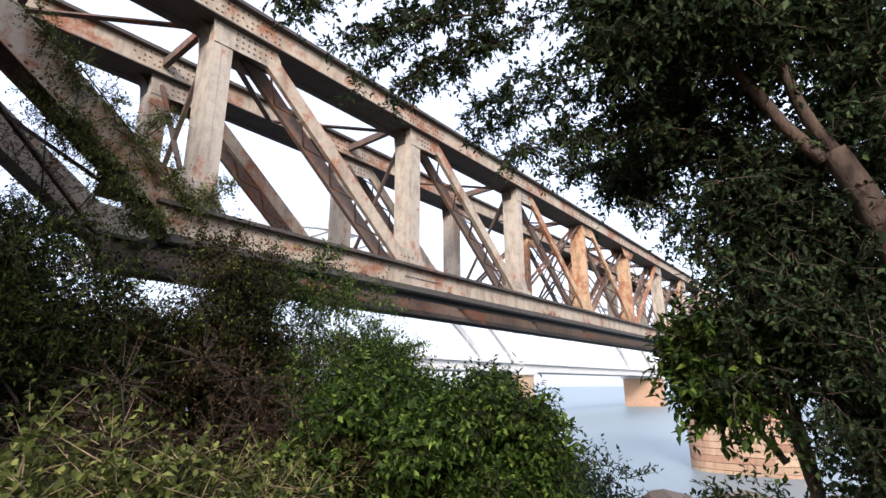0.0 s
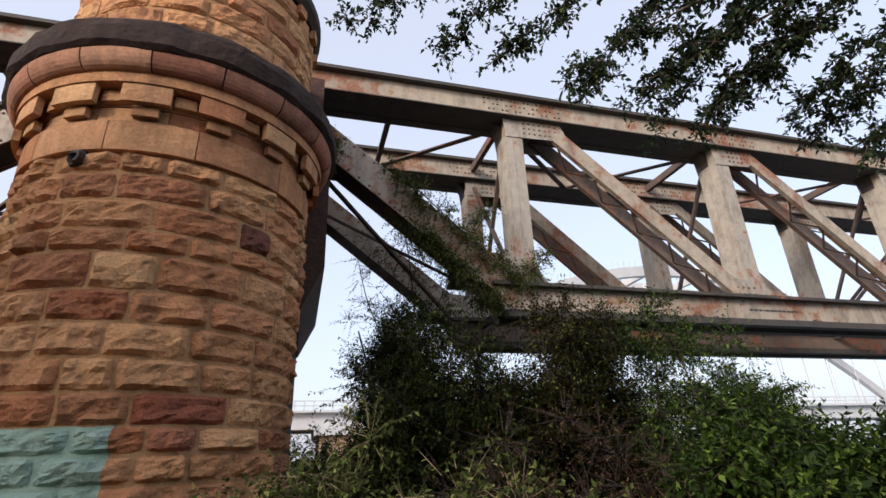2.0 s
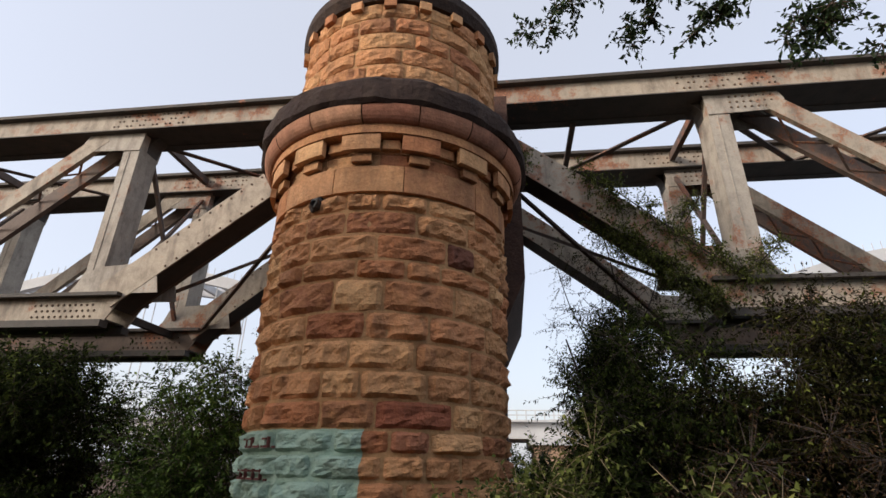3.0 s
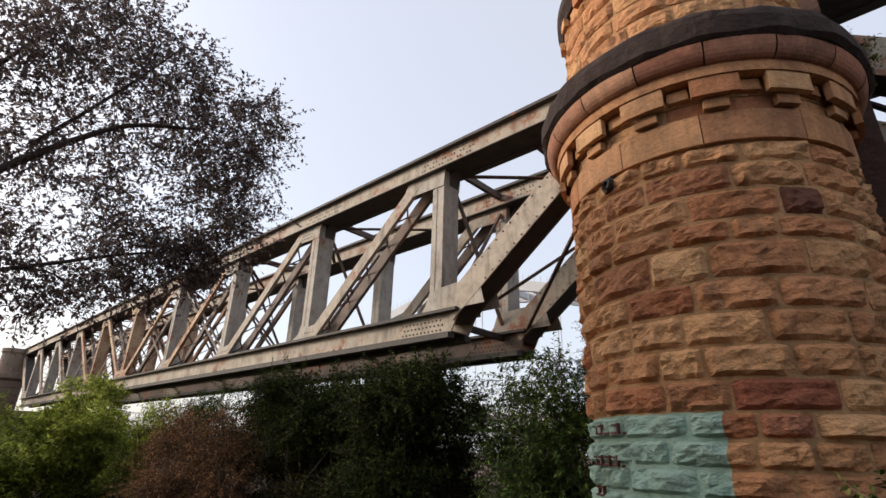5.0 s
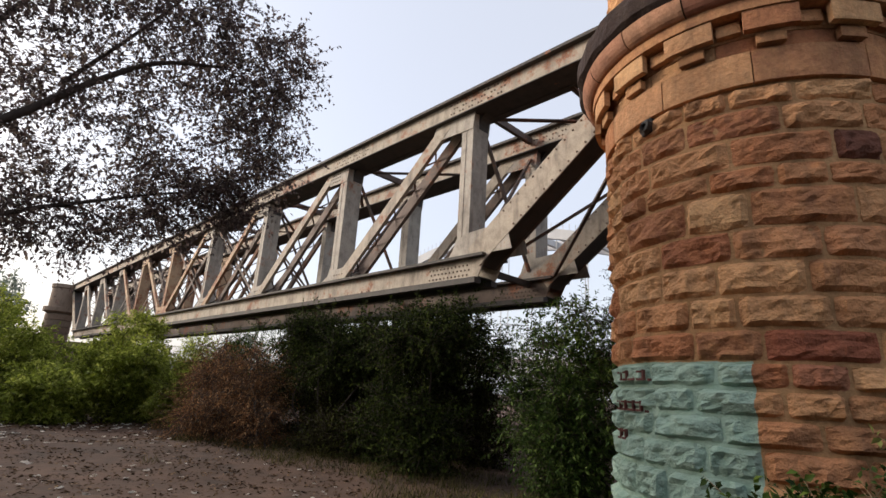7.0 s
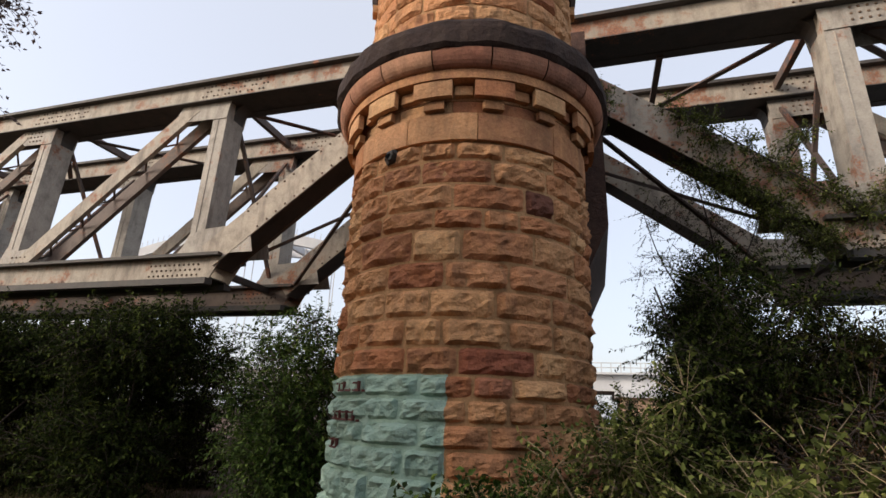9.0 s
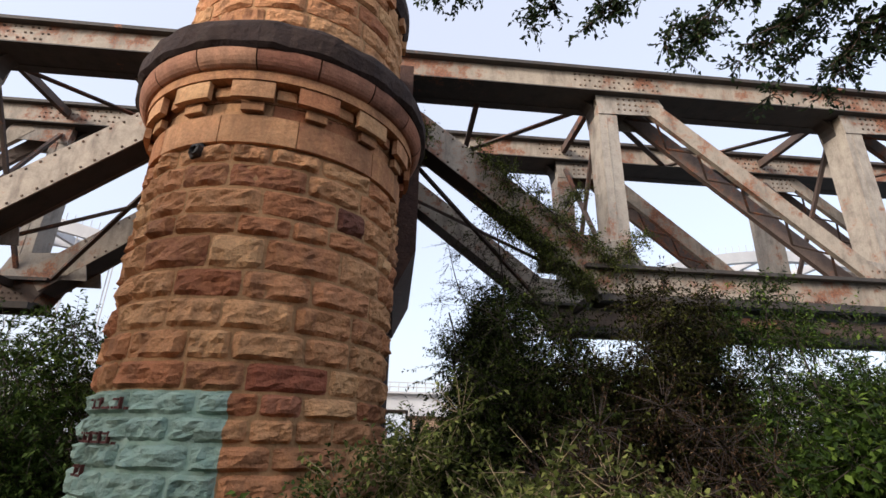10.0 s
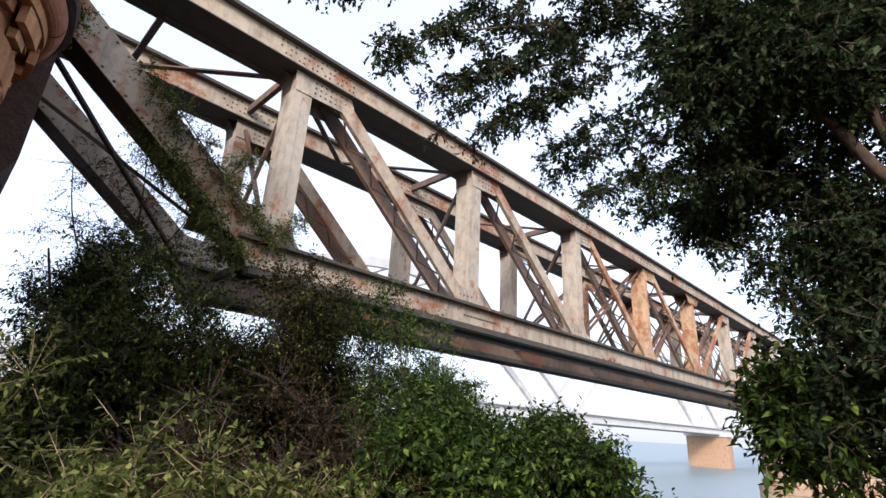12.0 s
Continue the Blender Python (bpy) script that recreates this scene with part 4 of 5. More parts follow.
def big_tree_left():
    """The old tree whose small-leaved crown hangs over the clearing."""
    rng = np.random.default_rng(51)
    stems = [([(-11.6, -3.6, -0.1), (-11.0, -3.0, 1.9), (-10.0, -2.2, 3.4), (-9.3, -1.4, 4.1)], 0.24, 0.13),
             ([(-9.3, -1.4, 4.1), (-8.65, -0.75, 4.16), (-8.48, -0.18, 4.64), (-8.15, 0.5, 5.35), (-7.8, 1.12, 5.83), (-7.6, 1.9, 6.1)], 0.085, 0.02),
             ([(-9.3, -1.4, 4.1), (-8.9, -0.54, 3.3), (-8.75, 0.5, 3.7), (-8.6, 1.65, 4.2), (-8.2, 2.4, 4.4)], 0.05, 0.012),
             ([(-8.5, 0.22, 5.35), (-8.0, 0.9, 6.4), (-7.4, 1.4, 7.2)], 0.035, 0.01),
             ([(-9.3, -1.4, 4.1), (-9.0, -0.8, 5.6), (-8.4, 0.0, 7.2)], 0.07, 0.02),
             ([(-8.75, 0.5, 3.7), (-9.0, 1.0, 3.8), (-9.0, 1.5, 3.4)], 0.02, 0.006)]
    blobs = (((-8.2, -0.7, 6.3), (1.0, 1.3, 1.2), 150), ((-8.0, 0.6, 6.9), (1.1, 1.2, 1.1), 130), ((-7.7, 1.7, 6.7), (1.0, 1.0, 0.9), 110), ((-7.9, 2.5, 5.8), (0.8, 0.9, 0.9), 110),
             ((-8.5, 0.9, 5.5), (0.9, 1.2, 0.9), 110), ((-8.9, -0.4, 5.0), (0.9, 1.1, 0.8), 90), ((-9.2, 0.3, 4.1), (0.8, 1.2, 0.5), 75), ((-8.8, 1.8, 4.5), (0.8, 1.0, 0.6), 100),
             ((-7.8, 2.8, 5.1), (0.6, 0.8, 0.7), 70), ((-7.5, 2.7, 6.4), (0.7, 0.7, 0.8), 70), ((-8.6, -0.2, 8.0), (1.3, 2.2, 0.9), 130), ((-9.3, 0.0, 3.6), (0.6, 0.9, 0.4), 30), ((-8.3, 2.3, 4.15), (0.6, 0.8, 0.4), 60),
             ((-8.8, 1.7, 3.75), (0.5, 0.7, 0.35), 55), ((-8.9, 1.0, 3.4), (0.5, 0.6, 0.3), 35), ((-8.2, 2.6, 4.4), (0.5, 0.5, 0.4), 50), ((-8.9, 0.2, 3.3), (0.5, 0.7, 0.3), 30))
    cl = np.concatenate([clump_cloud(rng, c, r, n, 0.5, 0.25) for c, r, n in blobs])
    plant("spreading_tree", "spreading tree with small dusky leaves against the sky", "tree", stems, cl, LEAF_PURPLE, BARK_DARK, 4, 8, 0.44, 0.070, 0.6, 0.25, 52)


def big_tree_right():
    """The leaning tree close by, with branches reaching over the view."""
    rng = np.random.default_rng(61)
    stems = [([(4.9, -0.75, -0.2), (4.5, -0.45, 1.5), (4.26, -0.29, 2.46), (4.12, -0.13, 3.0)], 0.105, 0.07),
             ([(4.13, -0.08, 2.95), (4.04, 0.08, 3.21), (3.86, 0.26, 3.57), (3.6, 0.54, 3.94), (3.35, 0.8, 4.25)], 0.045, 0.022),
             ([(4.12, -0.13, 3.0), (4.0, -0.02, 3.29), (3.82, 0.04, 3.65), (3.55, 0.1, 4.1)], 0.042, 0.022)]
    sprays = [((1.9, 1.6, 4.7), (0.34, 2.59, 4.40)), ((2.0, 1.6, 4.5), (1.0, 2.6, 4.3)), ((2.1, 1.6, 4.5), (1.38, 2.46, 4.16)), ((2.56, 1.42, 4.11), (1.85, 2.35, 3.95)), ((2.8, 1.3, 3.9), (2.2, 2.2, 3.75)),
              ((2.88, 1.4, 3.75), (2.6, 2.0, 3.55)), ((2.7, 1.3, 4.64), (2.13, 2.65, 4.12)), ((3.08, 1.09, 4.39), (2.63, 2.53, 3.82)), ((3.4, 0.7, 4.12), (2.9, 2.37, 3.70)),
              ((3.69, 0.6, 3.79), (3.33, 1.98, 3.51)), ((3.84, 0.65, 3.53), (3.56, 1.77, 3.33)), ((3.99, 0.53, 3.25), (3.78, 1.45, 3.18)), ((3.1, 1.0, 4.3), (2.3, 1.9, 4.35))]
    cl = []
    sprays += [(tuple(np.array(p) + rng.normal(size=3) * 0.12), tuple(np.array(q) + rng.normal(size=3) * 0.16 + np.array([0.06, -0.1, 0.08]))) for p, q in sprays[7:]]
    for p, q in sprays:
        p, q = np.array(p), np.array(q)
        sag = rng.normal(size=3) * 0.07 + np.array([0, 0, 0.07])
        stems.append(([tuple(p), tuple(p + (q - p) * 0.3 + sag * 0.8), tuple((p + q) / 2 + sag), tuple(q)], 0.009, 0.002))
        for t in np.linspace(0.05, 1, 16):
            cl.append([*(p + (q - p) * t + sag * math.sin(math.pi * t) + rng.normal(size=3) * 0.05 * (1.4 - t)), 0.05 * rng.uniform(0.6, 1.3)])
    stems.append(([(3.35, 0.8, 4.25), (3.0, 0.8, 4.9), (2.4, 1.2, 5.1), (1.9, 1.55, 4.8)], 0.03, 0.016))
    spray = np.array(cl)
    cl = np.concatenate([clump_cloud(rng, (4.4, 0.28, 3.0), (0.5, 0.8, 1.0), 115, 0.18, 0.05), clump_cloud(rng, (4.55, 0.0, 2.0), (0.5, 0.85, 0.8), 60, 0.18, 0.05), clump_cloud(rng, (3.65, 0.3, 3.95), (0.35, 0.45, 0.4), 70, 0.16, 0.05),
                         clump_cloud(rng, (3.45, 0.72, 3.85), (0.3, 0.3, 0.4), 45, 0.15, 0.05), clump_cloud(rng, (4.75, 0.1, 2.6), (0.5, 0.85, 0.7), 75, 0.18, 0.05),
                         clump_cloud(rng, (4.05, 0.1, 4.1), (0.6, 0.7, 0.6), 80, 0.18, 0.05), clump_cloud(rng, (4.6, -0.5, 3.5), (0.7, 0.7, 1.4), 140, 0.2, 0.05),
                         clump_cloud(rng, (3.3, 0.7, 4.0), (0.3, 0.35, 0.4), 34, 0.15, 0.05), clump_cloud(rng, (3.1, 0.2, 4.9), (0.9, 0.8, 0.5), 75, 0.2, 0.05), clump_cloud(rng, (4.32, 0.77, 3.65), (0.35, 0.4, 0.4), 50, 0.16, 0.05), clump_cloud(rng, (4.50, 1.14, 3.29), (0.28, 0.3, 0.25), 26, 0.15, 0.05), clump_cloud(rng, (4.0, -0.2, 4.2), (0.7, 0.7, 0.7), 45, 0.2, 0.05), clump_cloud(rng, (4.9, -0.15, 1.5), (0.4, 0.5, 0.7), 60, 0.18, 0.05), clump_cloud(rng, (4.1, 0.25, 4.6), (0.7, 0.8, 0.5), 80, 0.18, 0.05)])
    tree = plant("leaning_tree", "leaning dark-leaved tree with a brown forked trunk", "tree", stems, cl, LEAF_DARK, BARK, 11, 13, 0.27, 0.053, 0.5, 0.3, 62)
    lv, tw = foliage(rng, spray, 12, 8, 0.13, 0.042, 0.52, 0.35)
    part("spray", lv, LEAF_DARK, tree, "thin hanging leafy sprays")
    stuff(part("twig", tw, BARK, tree))
    return tree


big_tree_left()
# moves the two near trees to fit the camera's view
VIEW_SHIFT = Vector((-0.31, -0.22, 0.07))
big_tree_right().location = VIEW_SHIFT
small_tree = plant("small_tree", "small forked tree on the bank edge with glossy leaves", "tree",
      [([(5.35, 0.35, -0.2), (5.33, 0.36, 0.8), (5.35, 0.42, 1.43), (5.3, 0.5, 1.9)], 0.06, 0.03), ([(5.33, 0.38, 0.9), (5.35, 0.46, 1.3), (5.34, 0.56, 1.65)], 0.04, 0.02), ([(5.31, 0.52, 1.05), (5.31, 0.74, 1.38), (5.25, 0.95, 1.6)], 0.03, 0.012)],
      np.concatenate([clump_cloud(np.random.default_rng(9), (4.8, 0.75, 1.8), (0.4, 0.42, 0.45), 60, 0.16, 0.1), clump_cloud(np.random.default_rng(10), (5.3, 0.2, 2.2), (0.5, 0.7, 0.5), 60, 0.18, 0.1)]), LEAF_BUSH, BARK, 13, 11, 0.26, 0.085, 0.45, 0.3, 63)
small_tree.location = VIEW_SHIFT
bush("green_bush", "low leafy growth on the edge of the bank", (6.4, 0.6, 0.1), (1.0, 1.1, 0.55), 60, LEAF_BUSH, 14, 11, 0.3, 0.08, 64, 0.5)
bush("green_bush", "low leafy growth on the edge of the bank", (5.3, -0.6, 0.6), (0.6, 0.6, 0.8), 50, LEAF_BUSH, 14, 11, 0.3, 0.08, 65, 0.5)

# ---- the stone pier ----
PX, PY = -1.93, 6.70
R_SHAFT, R_DRUM, R_LEDGE = 1.685, 1.61, 2.11
BAND_Z = 4.79


def rock_stone(radius, width, height, rng, proud=0.05, joint=0.008, nx=9, nz=6):
    """A block of a round course, its face roughly dressed. The block's middle lies at -y of the pier's axis."""
    bm = bmesh.new()
    rows = []
    off = Vector((rng.uniform(0, 90), rng.uniform(0, 90), rng.uniform(0, 90)))
    for j in range(nz + 1):
        row = []
        for i in range(nx + 1):
            u, v = i / nx, j / nz
            edge = min(u, 1 - u) < 1e-6 or min(v, 1 - v) < 1e-6
            rim = min(min(u, 1 - u) * width, min(v, 1 - v) * height) / 0.06
            w1 = proud * 0.12
            a = (u - 0.5) * (width - 2 * joint) / radius + (rng.uniform(-w1, w1) * 0.6 / radius)
            z = joint + v * (height - 2 * joint) + rng.uniform(-w1, w1) * 0.8
            p = Vector((u * width, 0, v * height))
            bulge = 0.70 + 0.85 * noise.noise(p * 4.2 + off) + 0.65 * noise.noise(p * 12 + off)
            r = radius + (rng.uniform(-0.1, 0.1) * proud if edge else proud * min(1.0, 0.7 + rim) * bulge)
            if proud > 0.02 and edge:
                a += (0.5 - u) * 0.008 / radius * rng.uniform(0, 2)
                z += (0.5 - v) * 0.008 * rng.uniform(0, 2)
                if min(u, 1 - u) < 1e-6 and min(v, 1 - v) < 1e-6:
                    a += (0.5 - u) * 0.022 / radius
                    z += (0.5 - v) * 0.018
            row.append(bm.verts.new((r * math.sin(a), -r * math.cos(a), z)))
        rows.append(row)
    for j in range(nz):
        for i in range(nx):
            bm.faces.new((rows[j][i], rows[j][i + 1], rows[j + 1][i + 1], rows[j + 1][i])).smooth = False
    rim = [v for v in rows[0]] + [r[-1] for r in rows[1:]] + rows[-1][-2::-1] + [r[0] for r in rows[-2:0:-1]]
    back = [bm.verts.new((v.co.x * (radius - 0.08) / radius, v.co.y * (radius - 0.08) / radius, v.co.z)) for v in rim]
    for i in range(len(rim)):
        j = (i + 1) % len(rim)
        bm.faces.new((rim[j], rim[i], back[i], back[j]))
    return bm


def course(parent, name, radius, z, height, mat, rng, classes, proud, cache, turn=0.0):
    """One ring of blocks, cut from a few shared shapes."""
    left, ang = 72, turn
    while left > 0:
        w = rng.choice(classes)
        if left - w < min(classes):
            w = left
        key = (name, round(radius, 3), round(height, 3), w, rng.randrange(4))
        if key not in cache:
            cache[key] = mesh_of(rock_stone(radius, radius * w * math.tau / 72, height, rng, proud, 0.013 if proud > 0.02 else 0.006), name)
            cache[key].materials.append(mat)
        ob = part(name, cache[key], mat, parent)
        ob.location = (0, 0, z)
        ob.rotation_euler = (0, 0, ang + w * math.tau / 144)
        ang += w * math.tau / 72
        left -= w


def make_pier():
    rng = random.Random(7)
    pier = thing("bridge_pier", "round orange sandstone bridge pier with moulded ledge and green paint", "bridge pier", at=(PX, PY, 0))
    cache = {}
    core = bmesh.new()
    lathe(core, [(0.0, -0.7), (R_SHAFT + 0.07, -0.7), (R_SHAFT - 0.006, PAINT_TOP), (R_SHAFT - 0.004, BAND_Z - 0.02), (R_SHAFT - 0.012, BAND_Z + 0.8), (R_DRUM - 0.012, BAND_Z + 1.3), (R_DRUM - 0.012, 8.4), (0.0, 8.4)], 48)
    part("mortar_core", core, MORTAR, pier)
    # rock-faced shaft
    z = -0.62
    for h in (0.32, 0.33, 0.32, 0.31, 0.33, 0.28, 0.25, 0.25, 0.24, 0.30, 0.31, 0.33, 0.32, 0.39, 0.25, 0.33, 0.31, 0.24):
        r = R_SHAFT + max(0.0, PAINT_TOP - z - 0.2) * 0.03
        course(pier, "stone", r, z, h, STONE, rng, (3, 4, 4, 5, 5, 6), 0.068, cache, rng.uniform(0, 6.28))
        z += h
    for at_z, at_a, mat in ((4.06, 0.815, STONE_BLACK), (2.16, 0.36, STONE_RED), (1.88, 0.50, STONE_RED)):
        near = [o for o in pier.children if o.name.startswith("stone") and o.location.z <= at_z]
        top = max(o.location.z for o in near)
        row = [o for o in near if abs(o.location.z - top) < 1e-4]
        block = min(row, key=lambda o: abs((o.rotation_euler.z - at_a + math.pi) % math.tau - math.pi))
        block.material_slots[0].link = "OBJECT"
        block.material_slots[0].material = mat
    # smooth band, frieze with stepped corbels, moulding and ledge
    course(pier, "band_stone", R_SHAFT + 0.06, BAND_Z, 0.38, STONE_DRESSED, rng, (6, 7, 8), 0.004, cache, 0.3)
    course(pier, "frieze_stone", R_SHAFT + 0.015, BAND_Z + 0.38, 0.19, STONE_DRESSED, rng, (4, 5, 6), 0.006, cache, 0.9)
    course(pier, "frieze_stone", R_SHAFT + 0.015, BAND_Z + 0.57, 0.20, STONE_DRESSED, rng, (4, 5, 6), 0.006, cache, 0.1)
    up = mesh_of(rock_stone(R_SHAFT + 0.20, 0.52, 0.24, rng, 0.004), "corbel")
    low = mesh_of(rock_stone(R_SHAFT + 0.12, 0.28, 0.13, rng, 0.004), "corbel_foot")
    for me in (up, low):
        me.materials.append(STONE_DRESSED)
    for k in range(15):
        a = -0.012 + k * math.tau / 15
        c = part("corbel", up, STONE_DRESSED, pier)
        c.location, c.rotation_euler = (0, 0, BAND_Z + 0.53), (0, 0, a)
        c = part("corbel_foot", low, STONE_DRESSED, pier)
        c.location, c.rotation_euler = (0, 0, BAND_Z + 0.40), (0, 0, a)
    den = mesh_of(rock_stone(R_SHAFT + 0.09, 0.24, 0.15, rng, 0.006), "dentil")
    den.materials.append(STONE_DRESSED)
    for k in range(15):
        c = part("dentil", den, STONE_DRESSED, pier)
        c.location, c.rotation_euler = (0, 0, BAND_Z + 0.60), (0, 0, -0.012 + (k + 0.5) * math.tau / 15)
    zc = BAND_Z + 0.77
    fillet = bmesh.new()
    lathe(fillet, [(R_SHAFT - 0.1, zc), (R_SHAFT + 0.22, zc), (R_SHAFT + 0.22, zc + 0.13), (R_SHAFT - 0.1, zc + 0.13)], 72)
    part("fillet", fillet, STONE_DRESSED, pier)
    prof = [(R_SHAFT - 0.1, zc + 0.13)] + [(R_SHAFT + 0.22 + 0.14 * math.sin(t), zc + 0.13 + 0.22 * (1 - math.cos(t))) for t in np.linspace(0, math.pi / 2, 7)] + [(R_SHAFT - 0.1, zc + 0.35)]
    n = 17
    for k in range(n):
        mo = bmesh.new()
        a = k * math.tau / n
        lathe(mo, prof, 5, a + 0.004, a + math.tau / n - 0.004)
        part("moulding_stone", mo, STONE_MOULD, pier)
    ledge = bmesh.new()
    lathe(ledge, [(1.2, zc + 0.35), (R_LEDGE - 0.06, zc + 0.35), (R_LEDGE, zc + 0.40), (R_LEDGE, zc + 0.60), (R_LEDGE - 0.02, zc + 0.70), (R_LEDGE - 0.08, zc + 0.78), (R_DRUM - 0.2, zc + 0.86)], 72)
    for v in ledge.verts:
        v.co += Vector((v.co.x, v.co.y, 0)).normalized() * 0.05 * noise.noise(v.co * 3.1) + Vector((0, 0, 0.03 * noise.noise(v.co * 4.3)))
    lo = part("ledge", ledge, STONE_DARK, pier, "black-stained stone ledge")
    z = zc + 0.80
    while z < 8.15:
        course(pier, "drum_stone", R_DRUM, z, 0.30, STONE, rng, (4, 5, 6), 0.045, cache, rng.uniform(0, 6.28))
        z += 0.30
    knob = mesh_of(rock_stone(R_DRUM + 0.11, 0.20, 0.17, rng, 0.004), "cap_corbel")
    knob.materials.append(STONE_DRESSED)
    for k in range(20):
        c = part("cap_corbel", knob, STONE_DRESSED, pier)
        c.location, c.rotation_euler = (0, 0, z - 0.18), (0, 0, 0.1 + k * math.tau / 20)
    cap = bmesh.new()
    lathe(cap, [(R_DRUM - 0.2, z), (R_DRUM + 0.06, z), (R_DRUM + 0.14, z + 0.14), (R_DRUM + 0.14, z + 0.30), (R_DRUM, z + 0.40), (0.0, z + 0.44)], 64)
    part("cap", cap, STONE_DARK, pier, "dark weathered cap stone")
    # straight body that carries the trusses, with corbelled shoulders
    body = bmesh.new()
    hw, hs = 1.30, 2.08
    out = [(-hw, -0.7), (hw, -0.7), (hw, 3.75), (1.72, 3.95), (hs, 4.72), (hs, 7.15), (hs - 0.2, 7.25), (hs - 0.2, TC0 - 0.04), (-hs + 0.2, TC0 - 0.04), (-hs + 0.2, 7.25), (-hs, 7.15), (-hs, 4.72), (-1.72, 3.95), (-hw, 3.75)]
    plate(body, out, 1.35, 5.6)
    part("body", body, STONE_DARK, pier, "dark masonry body under the bearings")
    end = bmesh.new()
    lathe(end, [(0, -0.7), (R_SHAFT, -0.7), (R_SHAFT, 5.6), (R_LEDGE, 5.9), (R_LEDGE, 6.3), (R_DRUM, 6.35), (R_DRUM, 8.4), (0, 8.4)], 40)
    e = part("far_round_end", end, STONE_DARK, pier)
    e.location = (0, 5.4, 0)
    # iron spout under the band
    sp = bmesh.new()
    lathe(sp, [(0.0, 0.0), (0.11, 0.0), (0.10, 0.04), (0.08, 0.08), (0.075, 0.11), (0.05, 0.12), (0.035, 0.06), (0.0, 0.05)], 10)
    for v in sp.verts:
        v.co *= 1 + 0.35 * noise.noise(v.co * 14)
    s = part("drain_spout", sp, IRON, pier, "black iron drain spout")
    a = -0.36
    s.matrix_local = Matrix.Translation((R_SHAFT * math.sin(a), -R_SHAFT * math.cos(a), BAND_Z - 0.09)) @ Matrix.Rotation(a, 4, "Z") @ Matrix.Rotation(radians(90), 4, "X")
    return pier


make_pier()


def make_far_pier(x, mat, body_top, slim=1.0, shift=0.0, lift=0.0):
    pier = thing("distant_bridge_pier", "distant round-ended sandstone pier of the old bridge", "bridge pier", "distant piers", at=(x, PY + shift, lift))
    for y in (0.0, 5.0):
        b = bmesh.new()
        for k in range(22):
            z = -7.5 + k * 0.6
            r = (2.3 if z < -1.5 else R_SHAFT) * slim
            lathe(b, [(r - 0.06, z), (r, z + 0.03), (r, z + 0.55), (r - 0.06, z + 0.58)], 28)
        e = parts("round_end", b, mat, pier, "stone_course")
        e.location = (0, y, 0)
        b = bmesh.new()
        lathe(b, [(r * slim, z) for r, z in ((R_SHAFT - 0.2, 5.7), (R_LEDGE, 5.9), (R_LEDGE, 6.3), (R_DRUM, 6.35), (R_DRUM, 8.1), (R_DRUM + 0.14, 8.15), (R_DRUM + 0.14, 8.5), (0, 8.6))], 28)
        e = part("drum", b, mat, pier)
        e.location = (0, y, 0)
    b = bmesh.new()
    box(b, (-1.5, 0.5, -7.5), (1.5, 4.5, body_top))
    for k in range(10):
        box(b, (-2.3, 0.0, -7.5 + 0.6 * k), (2.3, 5.0, -6.95 + 0.6 * k))
    parts("body", b, mat, pier, "foundation_course")


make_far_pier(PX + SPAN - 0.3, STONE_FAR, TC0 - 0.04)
make_far_pier(PX - SPAN - 0.3, STONE_BACKLIT, BC0 - 1.0, 0.66, 1.3, 0.8)

# ---- small things ----


def make_lettering():
    """Two lines of dark red painted strokes, too worn to read, on the green paint."""
    sg = thing("painted_lettering", "worn dark red painted lettering on the green pier paint", "lettering", at=(PX, PY, 0))
    r = R_SHAFT + 0.078

    def stroke(a, z, w, h):
        bm = bmesh.new()
        n = max(1, int(w / 0.04))
        for i in range(n):
            a0, a1 = a + w / r * i / n, a + w / r * (i + 1) / n
            q = [bm.verts.new((rr * math.sin(aa), -rr * math.cos(aa), zz)) for rr in (r, r - 0.035) for aa, zz in ((a0, z - h / 2), (a1, z - h / 2), (a1, z + h / 2), (a0, z + h / 2))]
            for f in ((0, 1, 2, 3), (7, 6, 5, 4), (0, 4, 5, 1), (3, 2, 6, 7), (0, 3, 7, 4), (1, 5, 6, 2)):
                bm.faces.new([q[k] for k in f])
        part("letter_bar", bm, LETTER, sg)

    for z, start, widths in ((1.88, -0.82, (0.12, 0.10, 0.15, 0.12)), (1.56, -0.85, (0.10, 0.12, 0.16, 0.10)), (1.25, -0.86, (0.10, 0.12))):
        a = start
        for w in widths:
            stroke(a, z - 0.045, w, 0.022)
            stroke(a, z + 0.035, w * 0.6, 0.020)
            stroke(a + w * 0.8 / r, z, 0.020, 0.11)
            a += (w + 0.03) / r
        stroke(a + 0.02, z - 0.05, 0.025, 0.025)


make_lettering()


def rock(name, label, x, y, size, mat, seed, group, squash=0.6):
    rr = random.Random(seed)
    bm = bmesh.new()
    bmesh.ops.create_icosphere(bm, subdivisions=2 if size > 0.25 else 1, radius=size)
    off = Vector((rr.uniform(0, 50), rr.uniform(0, 50), 0))
    for v in bm.verts:
        v.co *= 1 + 0.35 * noise.noise(v.co / size * 1.1 + off)
        v.co.z *= squash
    ob = new(name, mesh_of(bm, name))
    ob.data.materials.append(mat)
    ob.location = (x, y, ground_z(x, y) + size * squash * 0.45)
    ob.rotation_euler = (0, 0, rr.uniform(0, 6.28))
    return tagged(ob, label, "rock", group)


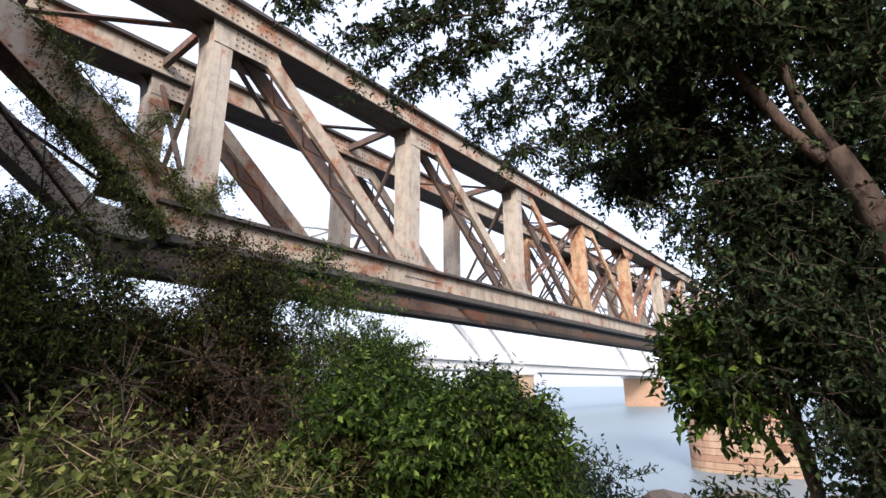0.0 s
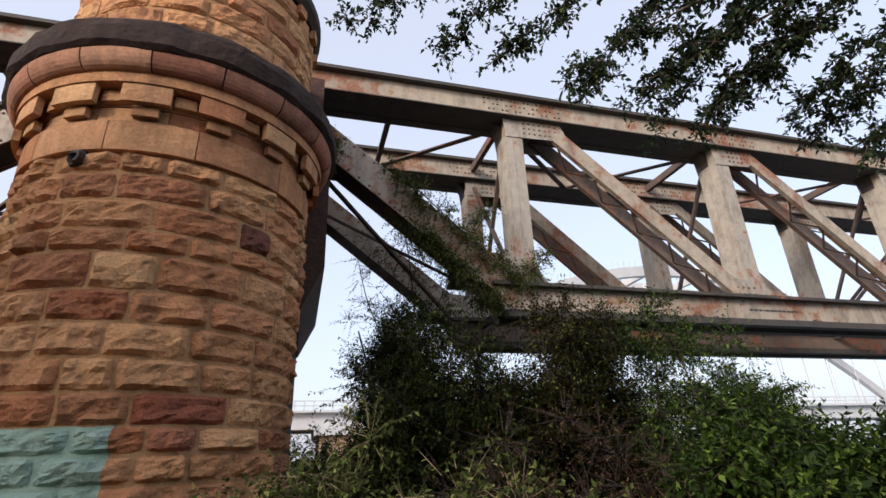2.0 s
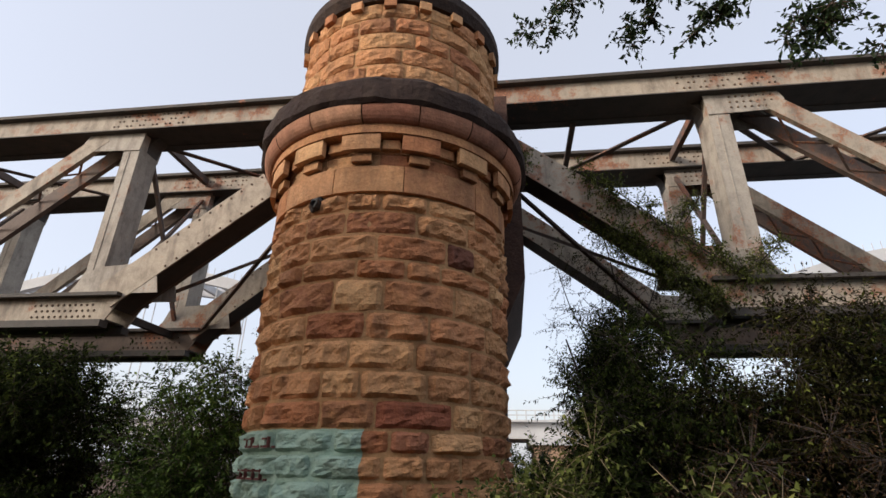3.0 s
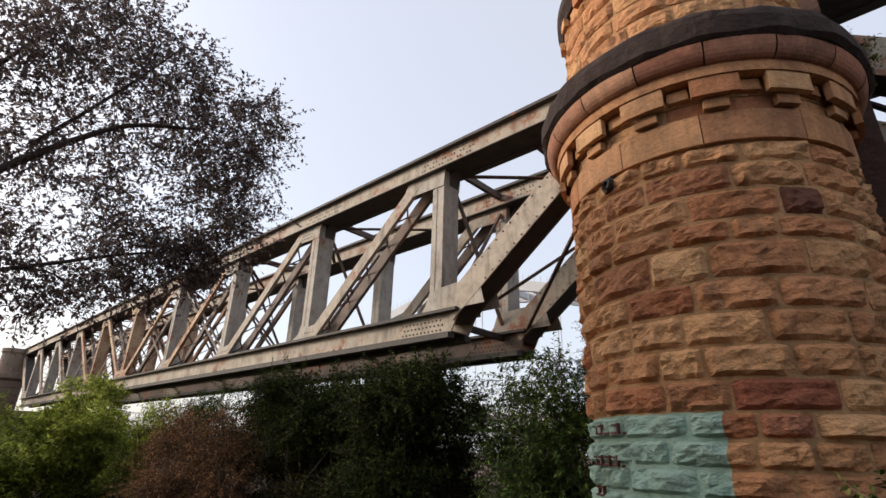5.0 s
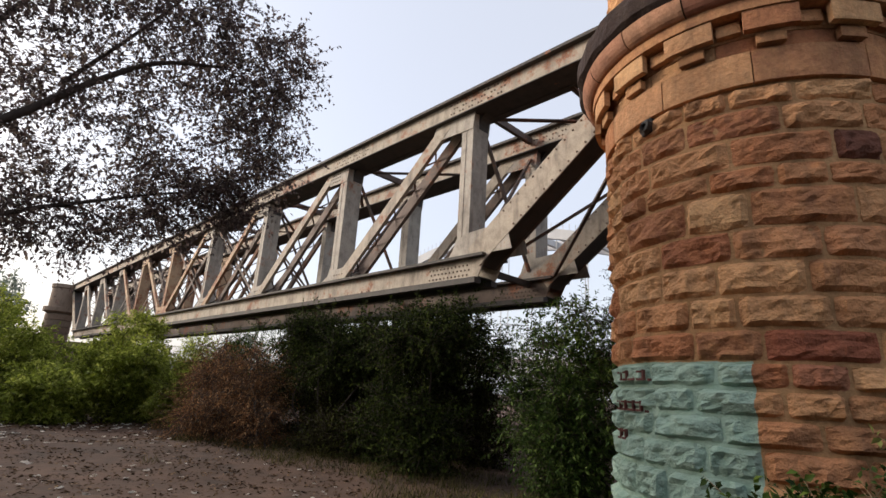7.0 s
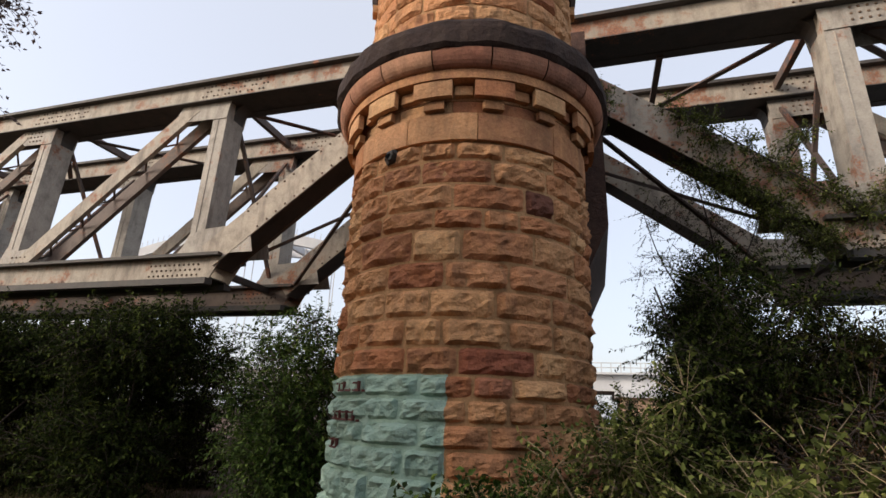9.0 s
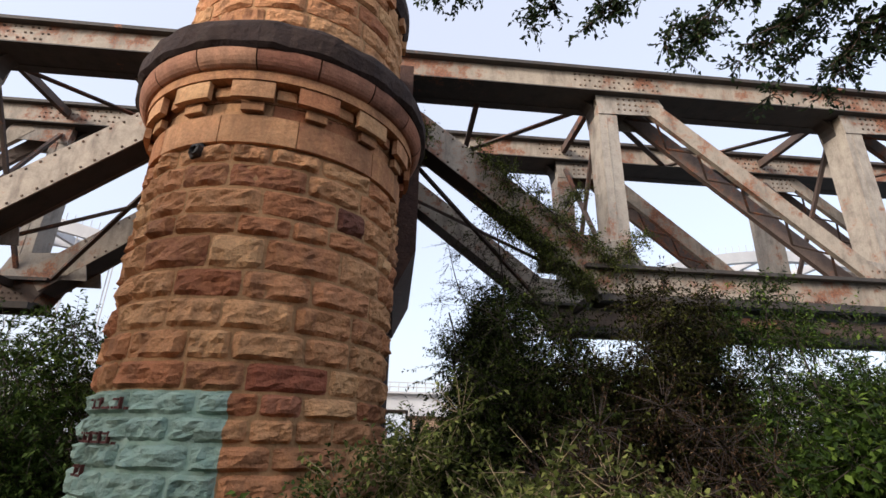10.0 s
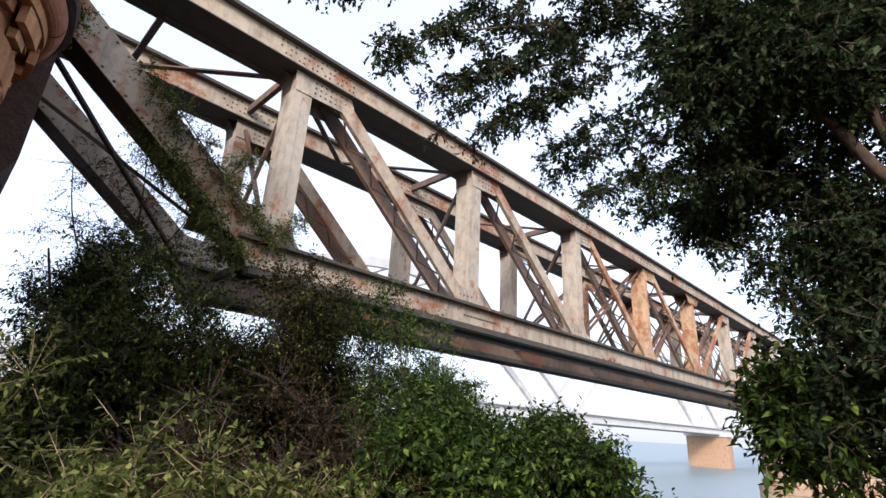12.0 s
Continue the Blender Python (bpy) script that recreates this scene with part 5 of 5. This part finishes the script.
for i, (x, y, s) in enumerate(((10.5, 1.6, 0.9), (12.2, 2.8, 1.1), (9.6, 0.2, 0.7), (13.5, 1.0, 1.2), (8.8, 2.4, 0.5), (15.0, 3.5, 0.8))):
    rock("boulder", "brown weathered boulder on the river bank", x, y, s, ROCK, i, "bank boulders")


def make_litter():
    """Scraps of pale paper and plastic lying on the clearing."""
    rr = random.Random(77)
    for i in range(290):
        far = rr.random() < 0.6
        x = rr.uniform(-20.5, -14) if far else rr.uniform(-15, -6.5)
        y = rr.uniform(-2.5, 5.2) if far else rr.uniform(0.2, 5.4)
        s = rr.uniform(0.015, 0.05) * (1.5 if far else 0.9)
        if i < 3:
            s = 0.09
        bm = bmesh.new()
        n = 4
        g = [[bm.verts.new(((a / n - 0.5) * s * 2.2, (b / n - 0.5) * s * 1.3, abs(rr.gauss(0, 0.28)) * s)) for b in range(n + 1)] for a in range(n + 1)]
        for a in range(n):
            for b in range(n):
                bm.faces.new((g[a][b], g[a + 1][b], g[a + 1][b + 1], g[a][b + 1]))
        bmesh.ops.solidify(bm, geom=bm.faces[:], thickness=0.004)
        ob = new("litter_scrap", mesh_of(bm, "litter_scrap"))
        ob.data.materials.append(LITTER)
        ob.location = (x, y, ground_z(x, y) + 0.012)
        ob.rotation_euler = (0, 0, rr.uniform(0, 6.28))
        tagged(ob, "crumpled pale scrap of litter on the bare earth", "litter", "litter in the clearing")


make_litter()


def make_grass():
    """Dry grass and small weeds along the foot of the bushes."""
    rng = np.random.default_rng(88)
    n = 70000
    x = rng.uniform(-26, 7, n)
    y = rng.uniform(-1.5, 8.5, n)
    keep = (noise_field(x, y) + 0.16 * (y - 3.4) + 0.25 * (x > -6) > 0.32) & ((x - PX) ** 2 + (y - PY) ** 2 > 3.4)
    x, y = x[keep], y[keep]
    k = len(x)
    z = np.array([ground_z(a, b) for a, b in zip(x, y)])
    base = np.stack([x, y, z - 0.01], 1)
    h = rng.uniform(0.05, 0.26, (k, 1))
    lean = rng.normal(size=(k, 3)) * np.array([0.45, 0.45, 0]) * h
    a = rng.uniform(0, 6.28, k)
    side = np.stack([np.cos(a), np.sin(a), np.zeros(k)], 1) * 0.007
    v = np.stack([base - side, base + side, base + lean + np.array([0, 0, 1]) * h], 1).reshape(-1, 3)
    me = raw_mesh("grass", v, np.arange(k * 3), 3)
    me.materials.append(LEAF_GRASS)
    ob = new("grass", me)
    tagged(ob, "thin dry grass and weeds on the bank", "grass", kind="stuff")


def noise_field(x, y):
    return np.array([noise.noise((a * 0.4, b * 0.4, 9.0)) for a, b in zip(x, y)]) * 0.7


LEAF_GRASS = leaf("dry_grass", (0.03, 0.03, 0.012), (0.085, 0.08, 0.032), (0.22, 0.18, 0.09), 0.3, 0.8)
make_grass()


def make_debris():
    """Dead leaves, twigs and crumbs of earth strewn over the bank."""
    rng = np.random.default_rng(99)
    n = 30000
    x = -rng.uniform(0, 1, n) ** 0.8 * 26 + 6
    y = rng.uniform(-4, 8, n)
    k = n
    z = np.array([ground_z(a, b) for a, b in zip(x, y)]) + 0.008
    c = np.stack([x, y, z], 1)
    s = rng.uniform(0.012, 0.05, (k, 1))
    a = rng.uniform(0, 6.28, k)
    u = np.stack([np.cos(a), np.sin(a), rng.normal(size=k) * 0.25], 1) * s
    w = np.stack([-np.sin(a), np.cos(a), rng.normal(size=k) * 0.25], 1) * s * rng.uniform(0.15, 0.7, (k, 1))
    up = np.array([0, 0, 1.0]) * s * rng.uniform(0.0, 0.5, (k, 1))
    v = np.stack([c - u, c + w + up, c + u, c - w + up], 1).reshape(-1, 3)
    q = np.arange(k)[:, None] * 4
    f = np.concatenate([q + np.array([0, 1, 2]), q + np.array([0, 2, 3])], 1).reshape(-1)
    me = raw_mesh("leaf_debris", v, f, 3)
    me.materials.append(LEAF_FALLEN)
    tagged(new("leaf_debris", me), "dead leaves and earth crumbs on the bank", "debris", kind="stuff")


LEAF_FALLEN = leaf("fallen_leaf", (0.024, 0.014, 0.009), (0.10, 0.06, 0.036), (0.27, 0.18, 0.11), 0.1, 0.8)
make_debris()


def make_marks():
    """Faded stencil marks, too worn to read, on the bottom chord."""
    mk = thing("stencil_mark", "faded dark stencil marks on the bottom chord", "lettering", at=(AXIS, Y_NEAR, 0))
    rr = random.Random(5)
    x = 11.75
    while x < 13.1:
        w = rr.uniform(0.04, 0.12)
        bm = bmesh.new()
        box(bm, (x, -0.004, BC0 + 0.20), (x + w, 0.001, BC0 + 0.245))
        part("mark_bar", bm, IRON, mk)
        x += w + rr.uniform(0.01, 0.03)


make_marks()
